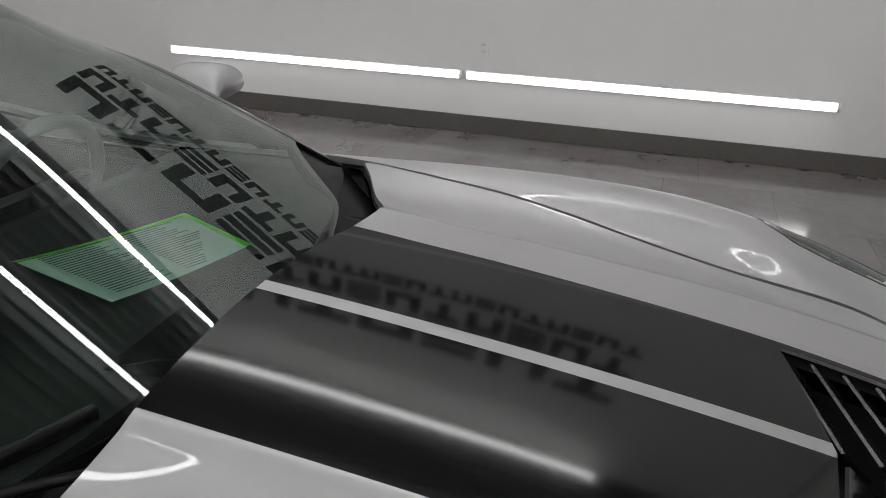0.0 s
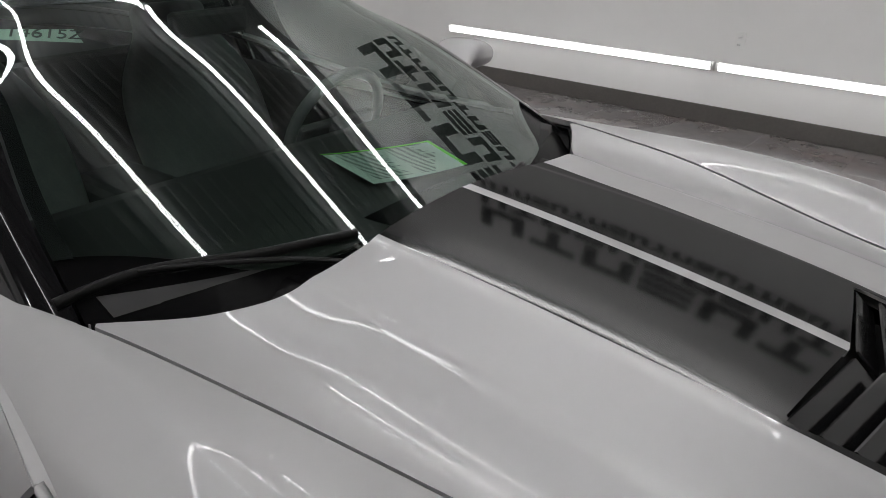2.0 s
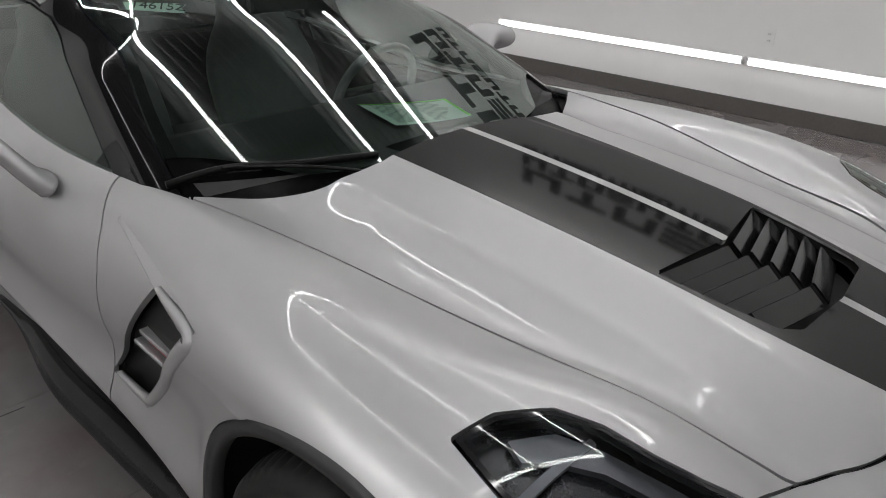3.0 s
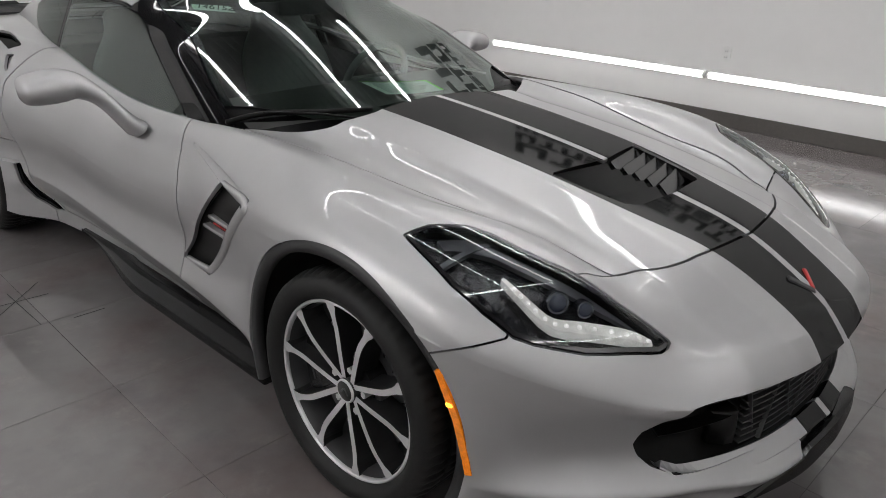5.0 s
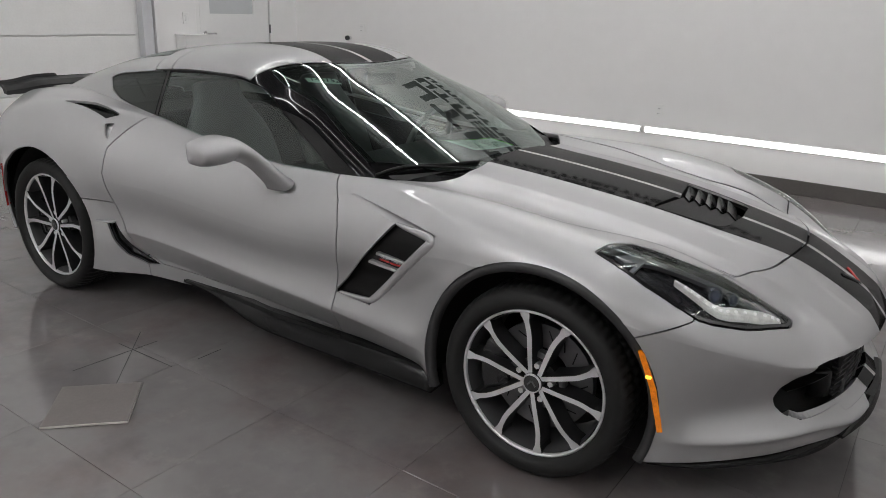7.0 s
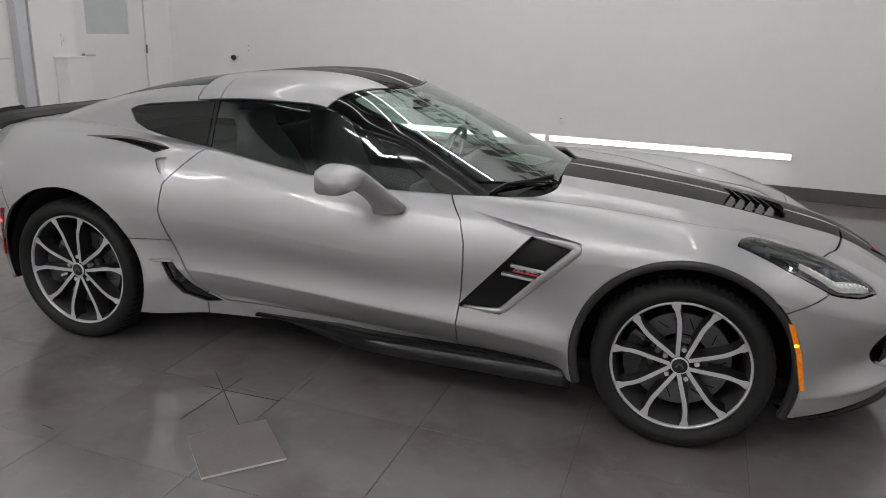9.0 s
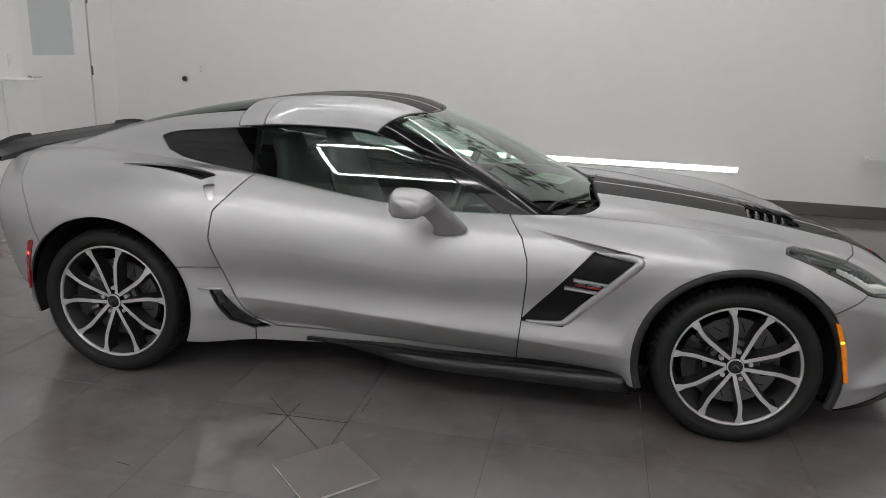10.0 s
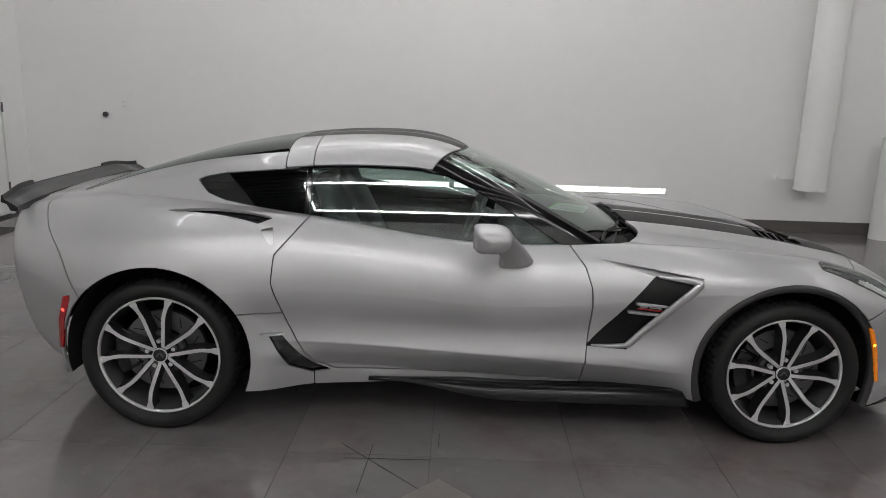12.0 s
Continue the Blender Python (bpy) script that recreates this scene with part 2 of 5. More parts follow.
def weld(V, F):
    key, first, inv = np.unique(np.round(V[:, :3] * 2e4).astype(int), axis=0, return_index=True, return_inverse=True)
    return tidy(V[first], inv.ravel()[F])


def with_normals(V, F):
    """Adds to each place its normal, level across the car's middle plane."""
    N = normals(V, F)
    N[np.abs(V[:, 1]) < 1e-6, 1] = 0
    return np.concatenate([V, N], 1)


def mirrored(V):
    return V * np.resize([1, -1, 1], V.shape[1])


def both(V, F):
    """A right-hand half and its mirror image, joined."""
    M = mirrored(V)
    return weld(np.concatenate([V, M]), np.concatenate([F, F[:, ::-1] + len(V)]))


def lips(V, F, depth):
    """Turns the open edges inwards, so that a panel shows its thickness at its gaps."""
    E = np.concatenate([F[:, [0, 1]], F[:, [1, 2]], F[:, [2, 0]]])
    key, inv, cnt = np.unique(np.sort(E, 1), axis=0, return_inverse=True, return_counts=True)
    E = E[cnt[inv.ravel()] == 1]
    N = normals(V, F)
    n = len(V)
    X = V[:, :3]
    P = np.concatenate([X, X[E[:, 0]], X[E[:, 1]], X[E[:, 0]] - N[E[:, 0]] * depth, X[E[:, 1]] - N[E[:, 1]] * depth])
    if V.shape[1] == 6:
        out = np.cross(X[E[:, 1]] - X[E[:, 0]], N[E[:, 0]])
        P = np.concatenate([P, np.concatenate([N, out, out, out, out])], 1)
    k, i = len(E), np.arange(len(E)) + n
    Q = np.concatenate([np.stack([i + k, i, i + 2 * k], 1), np.stack([i + k, i + 2 * k, i + 3 * k], 1)])
    return P, np.concatenate([F, Q])


def finer(mesh, f):
    """Splits the triangles for which f is below 0 into four."""
    V, F = mesh
    m = (f(V)[F] < 0).all(1)
    A, n = F[m], len(V)
    k = len(A)
    N = np.concatenate([V, (V[A[:, 0]] + V[A[:, 1]]) / 2, (V[A[:, 1]] + V[A[:, 2]]) / 2, (V[A[:, 2]] + V[A[:, 0]]) / 2])
    i = np.arange(k) + n
    a, b, c = i, i + k, i + 2 * k
    T = np.concatenate([F[~m], np.stack([A[:, 0], a, c], 1), np.stack([A[:, 1], b, a], 1), np.stack([A[:, 2], c, b], 1), np.stack([a, b, c], 1)])
    return weld(N, T)


def panel(name, mesh, material, parent, label="", depth=0.012):
    V, F = mesh
    if depth and len(F):
        V, F = lips(V, F, depth)
    return solid(name, V, F, material, parent, label)


def inside(px, py, pts, r=0.0):
    """Signed distance to a polygon, below 0 within; r rounds its corners outwards."""
    P = np.array(pts, float)
    Q = np.roll(P, -1, 0)
    best = np.full(len(px), 1e9)
    odd = np.zeros(len(px), bool)
    for (ax, ay), (bx, by) in zip(P, Q):
        ex, ey = bx - ax, by - ay
        t = np.clip(((px - ax) * ex + (py - ay) * ey) / (ex * ex + ey * ey), 0, 1)
        best = np.minimum(best, np.hypot(px - ax - t * ex, py - ay - t * ey))
        if ay != by:
            odd ^= ((ay > py) != (by > py)) & (px < ax + (py - ay) / (by - ay) * ex)
    return np.where(odd, -best, best) - r


# ---- the car's surfaces (x ahead, y to its left, half widths w) ----
AXLE_F, AXLE_R, HUB_F, HUB_R = 1.355, -1.355, 0.332, 0.342
z_mid = spline((2.275, 0.505), (2.2, 0.572), (2.1, 0.637), (1.975, 0.700), (1.8, 0.747), (1.5, 0.804), (1.2, 0.843), (0.77, 0.878), (0.4, 0.893), (0.0, 0.90), (-0.5, 0.925), (-1.0, 0.955), (-1.6, 0.985), (-1.9, 0.972), (-2.1, 0.945), (-2.2, 0.92))
z_valley = spline((2.25, 0.485), (2.1, 0.553), (2.02, 0.594), (1.86, 0.672), (1.5, 0.772), (1.2, 0.812), (0.77, 0.835), (0.4, 0.84), (0.0, 0.85), (-0.5, 0.90), (-1.0, 0.955), (-1.6, 0.975), (-1.9, 0.955), (-2.1, 0.92), (-2.2, 0.90))
z_crest = spline((2.25, 0.46), (2.1, 0.540), (2.0, 0.614), (1.9, 0.673), (1.8, 0.719), (1.7, 0.750), (1.5, 0.800), (1.2, 0.838), (0.8, 0.853), (0.4, 0.842), (0.1, 0.836), (-0.1, 0.848), (-0.48, 0.898), (-0.75, 0.938), (-1.0, 0.958), (-1.35, 0.962), (-1.7, 0.940), (-2.0, 0.90), (-2.2, 0.86))
edge_in = spline((2.28, 0.09), (2.1, 0.16), (1.8, 0.26), (1.35, 0.21), (0.9, 0.16), (0.3, 0.135), (-0.3, 0.135), (-0.8, 0.17), (-1.35, 0.24), (-1.8, 0.26), (-2.05, 0.2), (-2.2, 0.12))
edge_down = spline((2.28, 0.020), (2.205, 0.030), (2.12, 0.040), (2.06, 0.066), (2.0, 0.088), (1.9, 0.112), (1.8, 0.13), (1.35, 0.125), (0.9, 0.19), (0.3, 0.245), (-0.3, 0.255), (-0.8, 0.30), (-1.35, 0.32), (-1.8, 0.26), (-2.05, 0.17), (-2.2, 0.1))
round_by = spline((2.3, 1.35), (2.1, 1.35), (2.0, 1.5), (1.9, 1.65), (1.8, 1.85), (1.65, 2.0), (1.2, 1.9), (0.6, 1.65), (0.0, 1.6), (-0.6, 1.65), (-1.2, 1.85), (-1.7, 2.0), (-2.2, 2.0))
z_low = spline((2.28, 0.205), (1.8, 0.195), (1.6, 0.185), (1.0, 0.19), (0.6, 0.215), (0.0, 0.225), (-0.6, 0.195), (-0.94, 0.20), (-1.5, 0.22), (-1.75, 0.25), (-2.2, 0.28))
OUTLINE = [(2.265, 0), (2.25, 0.2), (2.205, 0.40), (2.105, 0.60), (1.965, 0.765), (1.80, 0.882), (1.62, 0.942), (1.38, 0.957), (1.1, 0.938), (0.8, 0.898), (0.5, 0.878), (0.1, 0.872), (-0.3, 0.872), (-0.68, 0.893), (-1.0, 0.952), (-1.35, 0.982), (-1.62, 0.965), (-1.82, 0.915), (-1.99, 0.80), (-2.1, 0.62), (-2.17, 0.35), (-2.19, 0)]
door_in = spline((0.70, 0.0), (0.60, 0.008), (0.52, 0.016), (0.47, 0.017), (0.43, 0.012), (0.39, 0.001), (0.36, -0.008), (0.32, -0.010), (0.25, -0.010), (0.15, 0.0))
nose_in = spline((0.60, 0.0), (0.53, 0.001), (0.495, 0.005), (0.455, 0.019), (0.41, 0.036), (0.37, 0.045), (0.34, 0.042), (0.31, 0.026), (0.287, 0.006), (0.272, -0.006), (0.267, -0.0065), (0.258, -0.001), (0.21, 0.014), (0.15, 0.04))
tail_in = spline((0.75, 0.0), (0.60, 0.006), (0.45, 0.035), (0.35, 0.07), (0.25, 0.135), (0.15, 0.2))


CREASE = 0.427


def slope_table(at, falls):
    """The fall of the hood across its width, 1 in all: the striped middle, a low step, a plateau, a crease and a hollow flank."""
    w = np.linspace(0, 0.9, 1801)
    fall = np.interp(w, at, falls)
    fall = np.convolve(np.pad(fall, 5, mode="edge"), np.ones(11) / 11, mode="valid")
    drop = np.concatenate([[0], np.cumsum((fall[1:] + fall[:-1]) / 2 * np.diff(w))])
    return drop / drop[-1]


FALL_W = np.linspace(0, 0.9, 1801)
FALL_REAR = slope_table((0, 0.20, 0.255, 0.265, 0.271, 0.283, 0.31, CREASE - 0.012, CREASE + 0.010, 0.50, 0.60, 0.9), (0, 0.062, 0.07, 0.22, 0.22, 0.045, 0.04, 0.04, 0.38, 0.24, 0.0, 0.0))
FALL_FRONT = slope_table((0, 0.20, 0.255, 0.265, 0.271, 0.283, 0.36, CREASE - 0.012, CREASE + 0.010, 0.47, 0.56, 0.9), (0, 0.064, 0.09, 0.22, 0.22, 0.125, 0.098, 0.072, 0.36, 0.25, 0.0, 0.0))


def top_height(x, w):
    a, c = z_mid(x), z_crest(x)
    b = z_valley(x) - (0.016 + 0.009 * step((x - 0.9) / 0.4)) * step((x - 0.55) / 0.35) * step((2.05 - x) / 0.35)
    k, n = step((x - 0.79) / 0.20), step((x - 1.25) / 0.5)
    return a + (b - a) * (np.interp(w, FALL_W, FALL_REAR) * (1 - k) + np.interp(w, FALL_W, FALL_FRONT) * k) + (c - b) * step((w - 0.53 + 0.09 * n) / (0.27 - 0.10 * n))


def body_half():
    """The right-hand half of the shell: a top sheet that falls off at its outline, and a band of flanks below it."""
    P = np.array(OUTLINE, float)
    t = np.concatenate([[0], np.cumsum(np.hypot(*np.diff(P, axis=0).T))])
    ox, ow = spline(*zip(t, P[:, 0])), spline(*zip(t, P[:, 1]))
    s = np.linspace(0, t[-1], 460)
    X, W = ox(s), np.maximum(ow(s), 0)
    W[0] = W[-1] = 0
    dx, dw = np.gradient(X, s), np.gradient(W, s)
    ln = np.hypot(dx, dw)
    nx, nw = dw / ln, -dx / ln
    flip = np.sign(nw[len(s) // 2])
    nx, nw = nx * flip, nw * flip
    nw[0] = nw[-1] = 0
    spine = np.where(X > 1.7, 1.7 + (X - 1.7) * 0.86, np.where(X < -1.7, -1.7 + (X + 1.7) * 0.85, X))
    L = np.hypot(X - spine, W)
    # columns of the sheet keep to the hood's crease
    uc = 1 - np.minimum(CREASE / np.maximum(W, 1e-6), 0.5)[:, None]
    nub = np.linspace(-1, 1, 9)[None] * np.minimum(0.022 / np.maximum(W, 0.3), 0.05)[:, None]
    us = 1 - np.minimum(0.268 / np.maximum(W, 1e-6), 0.314)[:, None]
    outer, mid, inner = np.linspace(0, 1, 48)[None, :-1] ** 1.35, np.linspace(0, 1, 12)[None, 1:-1], np.linspace(0, 1, 26)[None, 1:]
    u = np.concatenate([outer * (uc + nub[:, :1]), uc + nub, uc + nub[:, -1:] + mid * (us - uc + nub[:, :1] - nub[:, -1:]), us + nub, us + nub[:, -1:] + inner * (1 - us - nub[:, -1:])], 1)
    gx = X[:, None] * (1 - u) + spine[:, None] * u
    gw = W[:, None] * (1 - u)
    r, rz = edge_in(X)[:, None], edge_down(X)[:, None]
    d = np.minimum(u * L[:, None] / r, 1)
    p = round_by(X)[:, None]
    gz = top_height(gx, gw) - rz * (1 - np.maximum(1 - (1 - d) ** p, 0) ** (1 / p))
    v = np.linspace(0, 1, 112)[1:]
    zs, zb = gz[:, 0], z_low(X)
    bz = zs[:, None] + (zb - zs)[:, None] * v
    chin = 1 - step((W[:, None] - 0.28) / 0.32)
    k_nose, k_tail = step((X - 1.45) / 0.4)[:, None], step((-1.45 - X) / 0.35)[:, None]
    off = door_in(bz) * (1 - k_nose) * (1 - k_tail) + nose_in(bz + 0.024 * chin * step((0.40 - bz) / 0.10)) * k_nose * (0.35 + 0.65 * step((X[:, None] - 1.75) / 0.28)) - 0.020 * chin * k_nose * step((0.30 - bz) / 0.07) + tail_in(bz) * k_tail
    fold = 0.376 - 0.056 * (X[:, None] + 0.09) - bz
    off = off + (1 - k_nose) * step((X[:, None] + 0.98) / 0.35) * 0.62 * ((fold + np.sqrt(fold * fold + 0.000004)) / 2 - (fold - 0.115 + np.sqrt((fold - 0.115) ** 2 + 0.00001)) / 2)
    off = off * step((zs[:, None] - bz) / (0.14 - 0.09 * k_nose))
    for ax, hz in ((AXLE_F, HUB_F), (AXLE_R, HUB_R)):
        rr = np.hypot(X[:, None] - ax, bz - hz)
        off = off * (1 - 0.8 * np.exp(-((rr - 0.40) / 0.06) ** 2)) - 0.004 * np.exp(-((rr - 0.41) / 0.03) ** 2)
    bx, bw = X[:, None] - nx[:, None] * off, np.maximum(W[:, None] - nw[:, None] * off, 0)
    gx, gw, gz = np.concatenate([bx[:, ::-1], gx], 1), np.concatenate([bw[:, ::-1], gw], 1), np.concatenate([bz[:, ::-1], gz], 1)
    V = np.stack([gx, -gw, gz], 2).reshape(-1, 3)
    m, n = gx.shape
    i = (np.arange(m - 1)[:, None] * n + np.arange(n - 1)).ravel()
    F = np.concatenate([np.stack([i, i + 1, i + n + 1], 1), np.stack([i, i + n + 1, i + n], 1)])
    N = normals(V, F)
    if N[(m // 2) * n + n - 3, 2] < 0:
        F = F[:, ::-1]
    return with_normals(V, F), F


z_roof = spline((0.95, 0.765), (0.746, 0.862), (0.54, 0.957), (0.384, 1.028), (0.199, 1.108), (0.03, 1.175), (-0.10, 1.224), (-0.25, 1.255), (-0.45, 1.265), (-0.70, 1.255), (-1.0, 1.217), (-1.3, 1.157), (-1.63, 1.063), (-1.9, 0.968), (-2.1, 0.89))
side_taper = spline((0.6, 0.0), (0.3, 0.0), (-0.3, 0.0), (-0.75, 0.012), (-1.0, 0.04), (-1.27, 0.09), (-1.6, 0.16), (-2.0, 0.25))


def roof_height(x, w):
    bend = 0.235 * (w / 0.74) ** 2.25 * step((x + 0.40) / 0.55)
    return z_roof(x + bend) - 0.095 * (w / 0.6) ** 5.0 * step((0.28 - x) / 0.6)


def side_width(x, z):
    return 0.748 - 0.36 * (z - 0.83) - 0.22 * np.maximum(z - 0.83, 0) ** 2 - side_taper(x)


def cabin_half():
    """The right-hand half of the cabin: flank up to the rail, a rounded rail, and the sheet over the top."""
    xs = np.linspace(0.86, -2.05, 300)
    lo, hi = np.full(len(xs), 0.15), np.full(len(xs), 0.80)

    def over(w):
        z = roof_height(xs, w)
        return w - side_width(xs, z)
    for _ in range(50):
        m = (lo + hi) / 2
        neg = over(m) < 0
        lo, hi = np.where(neg, m, lo), np.where(neg, hi, m)
    we = lo
    ze = roof_height(xs, we)
    zl = np.minimum(top_height(xs, we) - 0.09, ze)
    rr = np.minimum(0.028, (ze - zl) * 0.5)
    zr = ze - rr
    v = np.linspace(0, 1, 30)
    sz = zl[:, None] + (zr - zl)[:, None] * v
    sw = side_width(xs[:, None], sz)
    wr = we - np.maximum(rr, 0.02) * 1.3
    b = np.linspace(0, 1, 9)[1:-1]
    p0w, p0z = sw[:, -1:], sz[:, -1:]
    p2w, p2z = wr[:, None], roof_height(xs, wr)[:, None]
    cw = p0w * (1 - b) ** 2 + 2 * we[:, None] * b * (1 - b) + p2w * b * b
    cz = p0z * (1 - b) ** 2 + 2 * ze[:, None] * b * (1 - b) + p2z * b * b
    u = np.linspace(0, 1, 44)
    tw = wr[:, None] * (1 - u)
    tz = roof_height(xs[:, None], tw)
    gw, gz = np.concatenate([sw, cw, tw], 1), np.concatenate([sz, cz, tz], 1)
    gx = np.repeat(xs[:, None], gw.shape[1], 1)
    V = np.stack([gx, -gw, gz], 2).reshape(-1, 3)
    m, n = gx.shape
    i = (np.arange(m - 1)[:, None] * n + np.arange(n - 1)).ravel()
    F = np.concatenate([np.stack([i, i + 1, i + n + 1], 1), np.stack([i, i + n + 1, i + n], 1)])
    if normals(V, F)[(m // 2) * n + n - 3, 2] < 0:
        F = F[:, ::-1]
    return with_normals(V, F), F, we


# ---- the room ----
SLOPE = -0.0314


def wall_y(x):
    return 4.249 + SLOPE * x


CEILING = 5.05


def slab(name, pts, z0, z1, material, label, category, kind="structure"):
    """An upright or flat block over a plan of corner points."""
    bm = bmesh.new()
    lo = [bm.verts.new((x, y, z0)) for x, y in pts]
    hi = [bm.verts.new((x, y, z1)) for x, y in pts]
    bm.faces.new(lo[::-1])
    bm.faces.new(hi)
    for i in range(len(pts)):
        j = (i + 1) % len(pts)
        bm.faces.new((lo[i], lo[j], hi[j], hi[i]))
    bmesh.ops.recalc_face_normals(bm, faces=bm.faces)
    return tagged(part(name, bm, material), label, category, kind=kind)


XL, XR, YB = -4.79, 5.6, -7.2
FLOOR = mat("grey_floor_tile", (0.154, 0.144, 0.145), 0.13, vary=0.09, scale=1.4, rough_vary=0.02, pieces=0.06, spec=0.8)


def stained(m, tint, scale, lo, hi):
    """Broad blotches of a tint over a material's own colour."""
    nt = m.node_tree
    b = nt.nodes["Principled BSDF"]
    geo, n, r = nt.nodes.new("ShaderNodeNewGeometry"), nt.nodes.new("ShaderNodeTexNoise"), nt.nodes.new("ShaderNodeMapRange")
    n.inputs["Scale"].default_value, n.inputs["Detail"].default_value, n.inputs["Roughness"].default_value = scale, 8, 0.62
    r.inputs["From Min"].default_value, r.inputs["From Max"].default_value = lo, hi
    mix = nt.nodes.new("ShaderNodeMix")
    mix.data_type, mix.blend_type = "RGBA", "MULTIPLY"
    mix.inputs[7].default_value = (*tint, 1)
    nt.links.new(geo.outputs["Position"], n.inputs["Vector"])
    nt.links.new(n.outputs["Fac"], r.inputs["Value"])
    nt.links.new(r.outputs[0], mix.inputs[0])
    nt.links.new(b.inputs["Base Color"].links[0].from_socket, mix.inputs[6])
    nt.links.new(mix.outputs[2], b.inputs["Base Color"])


stained(FLOOR, (0.93, 0.80, 0.77), 1.1, 0.45, 0.66)
stained(FLOOR, (0.76, 0.77, 0.80), 2.3, 0.52, 0.70)
stained(FLOOR, (1.22, 1.20, 1.18), 5.5, 0.58, 0.72)
stained(FLOOR, (0.45, 0.42, 0.40), 19.0, 0.70, 0.76)
GROUT = mat("dark_grout", (0.045, 0.042, 0.04), 0.8, vary=0.2, scale=20)
floor = slab("floor", [(XL - 1, YB - 1), (XR + 1, YB - 1), (XR + 1, 5.5), (XL - 1, 5.5)], -0.2, -0.003, GROUT, "dark grey grout bed under large grey floor tiles", "floor")
slab("wall_north", [(XL - 0.2, wall_y(XL - 0.2)), (XR + 0.2, wall_y(XR + 0.2)), (XR + 0.2, wall_y(XR) + 0.2), (XL - 0.2, wall_y(XL) + 0.2)], 0, CEILING, WALL, "white painted showroom wall with a dark baseboard", "wall")
slab("wall_east", [(XR, YB), (XR + 0.2, YB), (XR + 0.2, wall_y(XR)), (XR, wall_y(XR))], 0, CEILING, WALL, "white painted side wall of the showroom", "wall")
slab("wall_south", [(XL - 0.2, YB - 0.2), (XR + 0.2, YB - 0.2), (XR + 0.2, YB), (XL - 0.2, YB)], 0, CEILING, WALL, "white painted wall opposite the sign", "wall")
def deck():
    """A dark trapezoid-ribbed steel deck."""
    V, F, ys, y, k = [], [], [], YB - 0.2, 0
    while y < 4.8:
        ys += [(y, 0.0), (y + 0.07, 0.0), (y + 0.09, 0.05), (y + 0.16, 0.05)]
        y += 0.18
    for yy, d in ys:
        V += [(XL - 0.2, yy, CEILING + d), (XR + 0.2, yy, CEILING + d)]
    for q in range(len(ys) - 1):
        F.append((2 * q, 2 * q + 1, 2 * q + 3, 2 * q + 2))
    return tagged(solid("ceiling", V, F, CEIL, smooth=False), "dark grey ribbed steel deck ceiling", "ceiling", kind="structure")


deck()
slab("wall_west", [(XL - 0.2, YB), (XL, YB), (XL, wall_y(XL)), (XL - 0.2, wall_y(XL))], 0, CEILING, WALL, "white painted end wall with a door", "wall")


def tube_lamp(a, b, label, r=0.030, material=None, hang=0.0, facing=None):
    """A long tube lamp: glowing tube and two end caps; one that faces a way has a white back, one that hangs has rods."""
    a, b = Vector(a), Vector(b)
    d = (b - a).normalized()
    root = empty("tube_lamp", a)
    if facing:
        f = (Vector(facing) - d * Vector(facing).dot(d)).normalized()
        e = d.cross(f)
        for name, mid, reach, k, m in (("tube", 0, 96, 1.0, material or TUBE), ("housing", 180, 100, 1.03, WHITE_PVC)):
            rings = []
            for p in (d * 0.02, (b - a) - d * 0.02):
                angles = [math.radians(mid - reach + reach * q / 8) for q in range(17)]
                rings.append([p + (f * math.cos(g) + e * math.sin(g)) * r * k for g in angles])
            F = [(q, q + 1, q + 18, q + 17) for q in range(16)]
            solid(name, rings[0] + rings[1], F, m, root, "white back of the tube" if mid else "")
    else:
        bm = bmesh.new()
        rod(bm, d * 0.02, (b - a) - d * 0.02, r, seg=24)
        part("tube", bm, material or TUBE, root, smooth=True)
    for p in (Vector((0, 0, 0)), b - a - d * 0.02):
        bm = bmesh.new()
        rod(bm, p, p + d * 0.02, r * 1.06, seg=24)
        part("end_cap", bm, WHITE_PVC, root, smooth=False)
    if hang:
        for t in (0.2, 0.8):
            p = (b - a) * t
            bm = bmesh.new()
            rod(bm, p + Vector((0, 0, r)), p + Vector((0, 0, hang)), 0.006, seg=8)
            part("hanger", bm, STEEL, root)
    return tagged(root, label, "lamp", group="tube lamps")


def on_wall(x, off, z):
    return (x, wall_y(x) - off, z)


tube_lamp(on_wall(-2.41, 0.05, 0.415), on_wall(-0.035, 0.05, 0.415), "long white glowing tube lamp low on the white wall", facing=(0, -1, -0.4))
tube_lamp(on_wall(-0.02, 0.05, 0.415), on_wall(2.34, 0.05, 0.415), "long white glowing tube lamp low on the white wall", facing=(0, -1, -0.4))
for x0, x1 in ((-2.4, -0.02), (0.0, 2.38)):
    tube_lamp((x0, YB + 0.05, 0.415), (x1, YB + 0.05, 0.415), "long white glowing tube lamp low on the white wall", facing=(0, 1, -0.4))

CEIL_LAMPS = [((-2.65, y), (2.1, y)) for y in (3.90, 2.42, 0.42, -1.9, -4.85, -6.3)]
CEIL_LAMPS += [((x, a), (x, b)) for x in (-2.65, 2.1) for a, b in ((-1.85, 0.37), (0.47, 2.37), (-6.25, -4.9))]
# The tubes at y -1.0 and 1.2 are added unseen to brighten the nose.
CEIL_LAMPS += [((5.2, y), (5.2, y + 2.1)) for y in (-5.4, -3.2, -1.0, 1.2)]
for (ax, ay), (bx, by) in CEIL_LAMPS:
    tube_lamp((ax, ay, 4.9), (bx, by, 4.9), "long white glowing tube lamp in ceiling rows that include added fill tubes", r=0.032, material=SIGN_TUBE if ay > 2 and by > 2 else SOUTH_FILL_TUBE if by < -4 else CEIL_TUBE, hang=CEILING + 0.02 - 4.9)


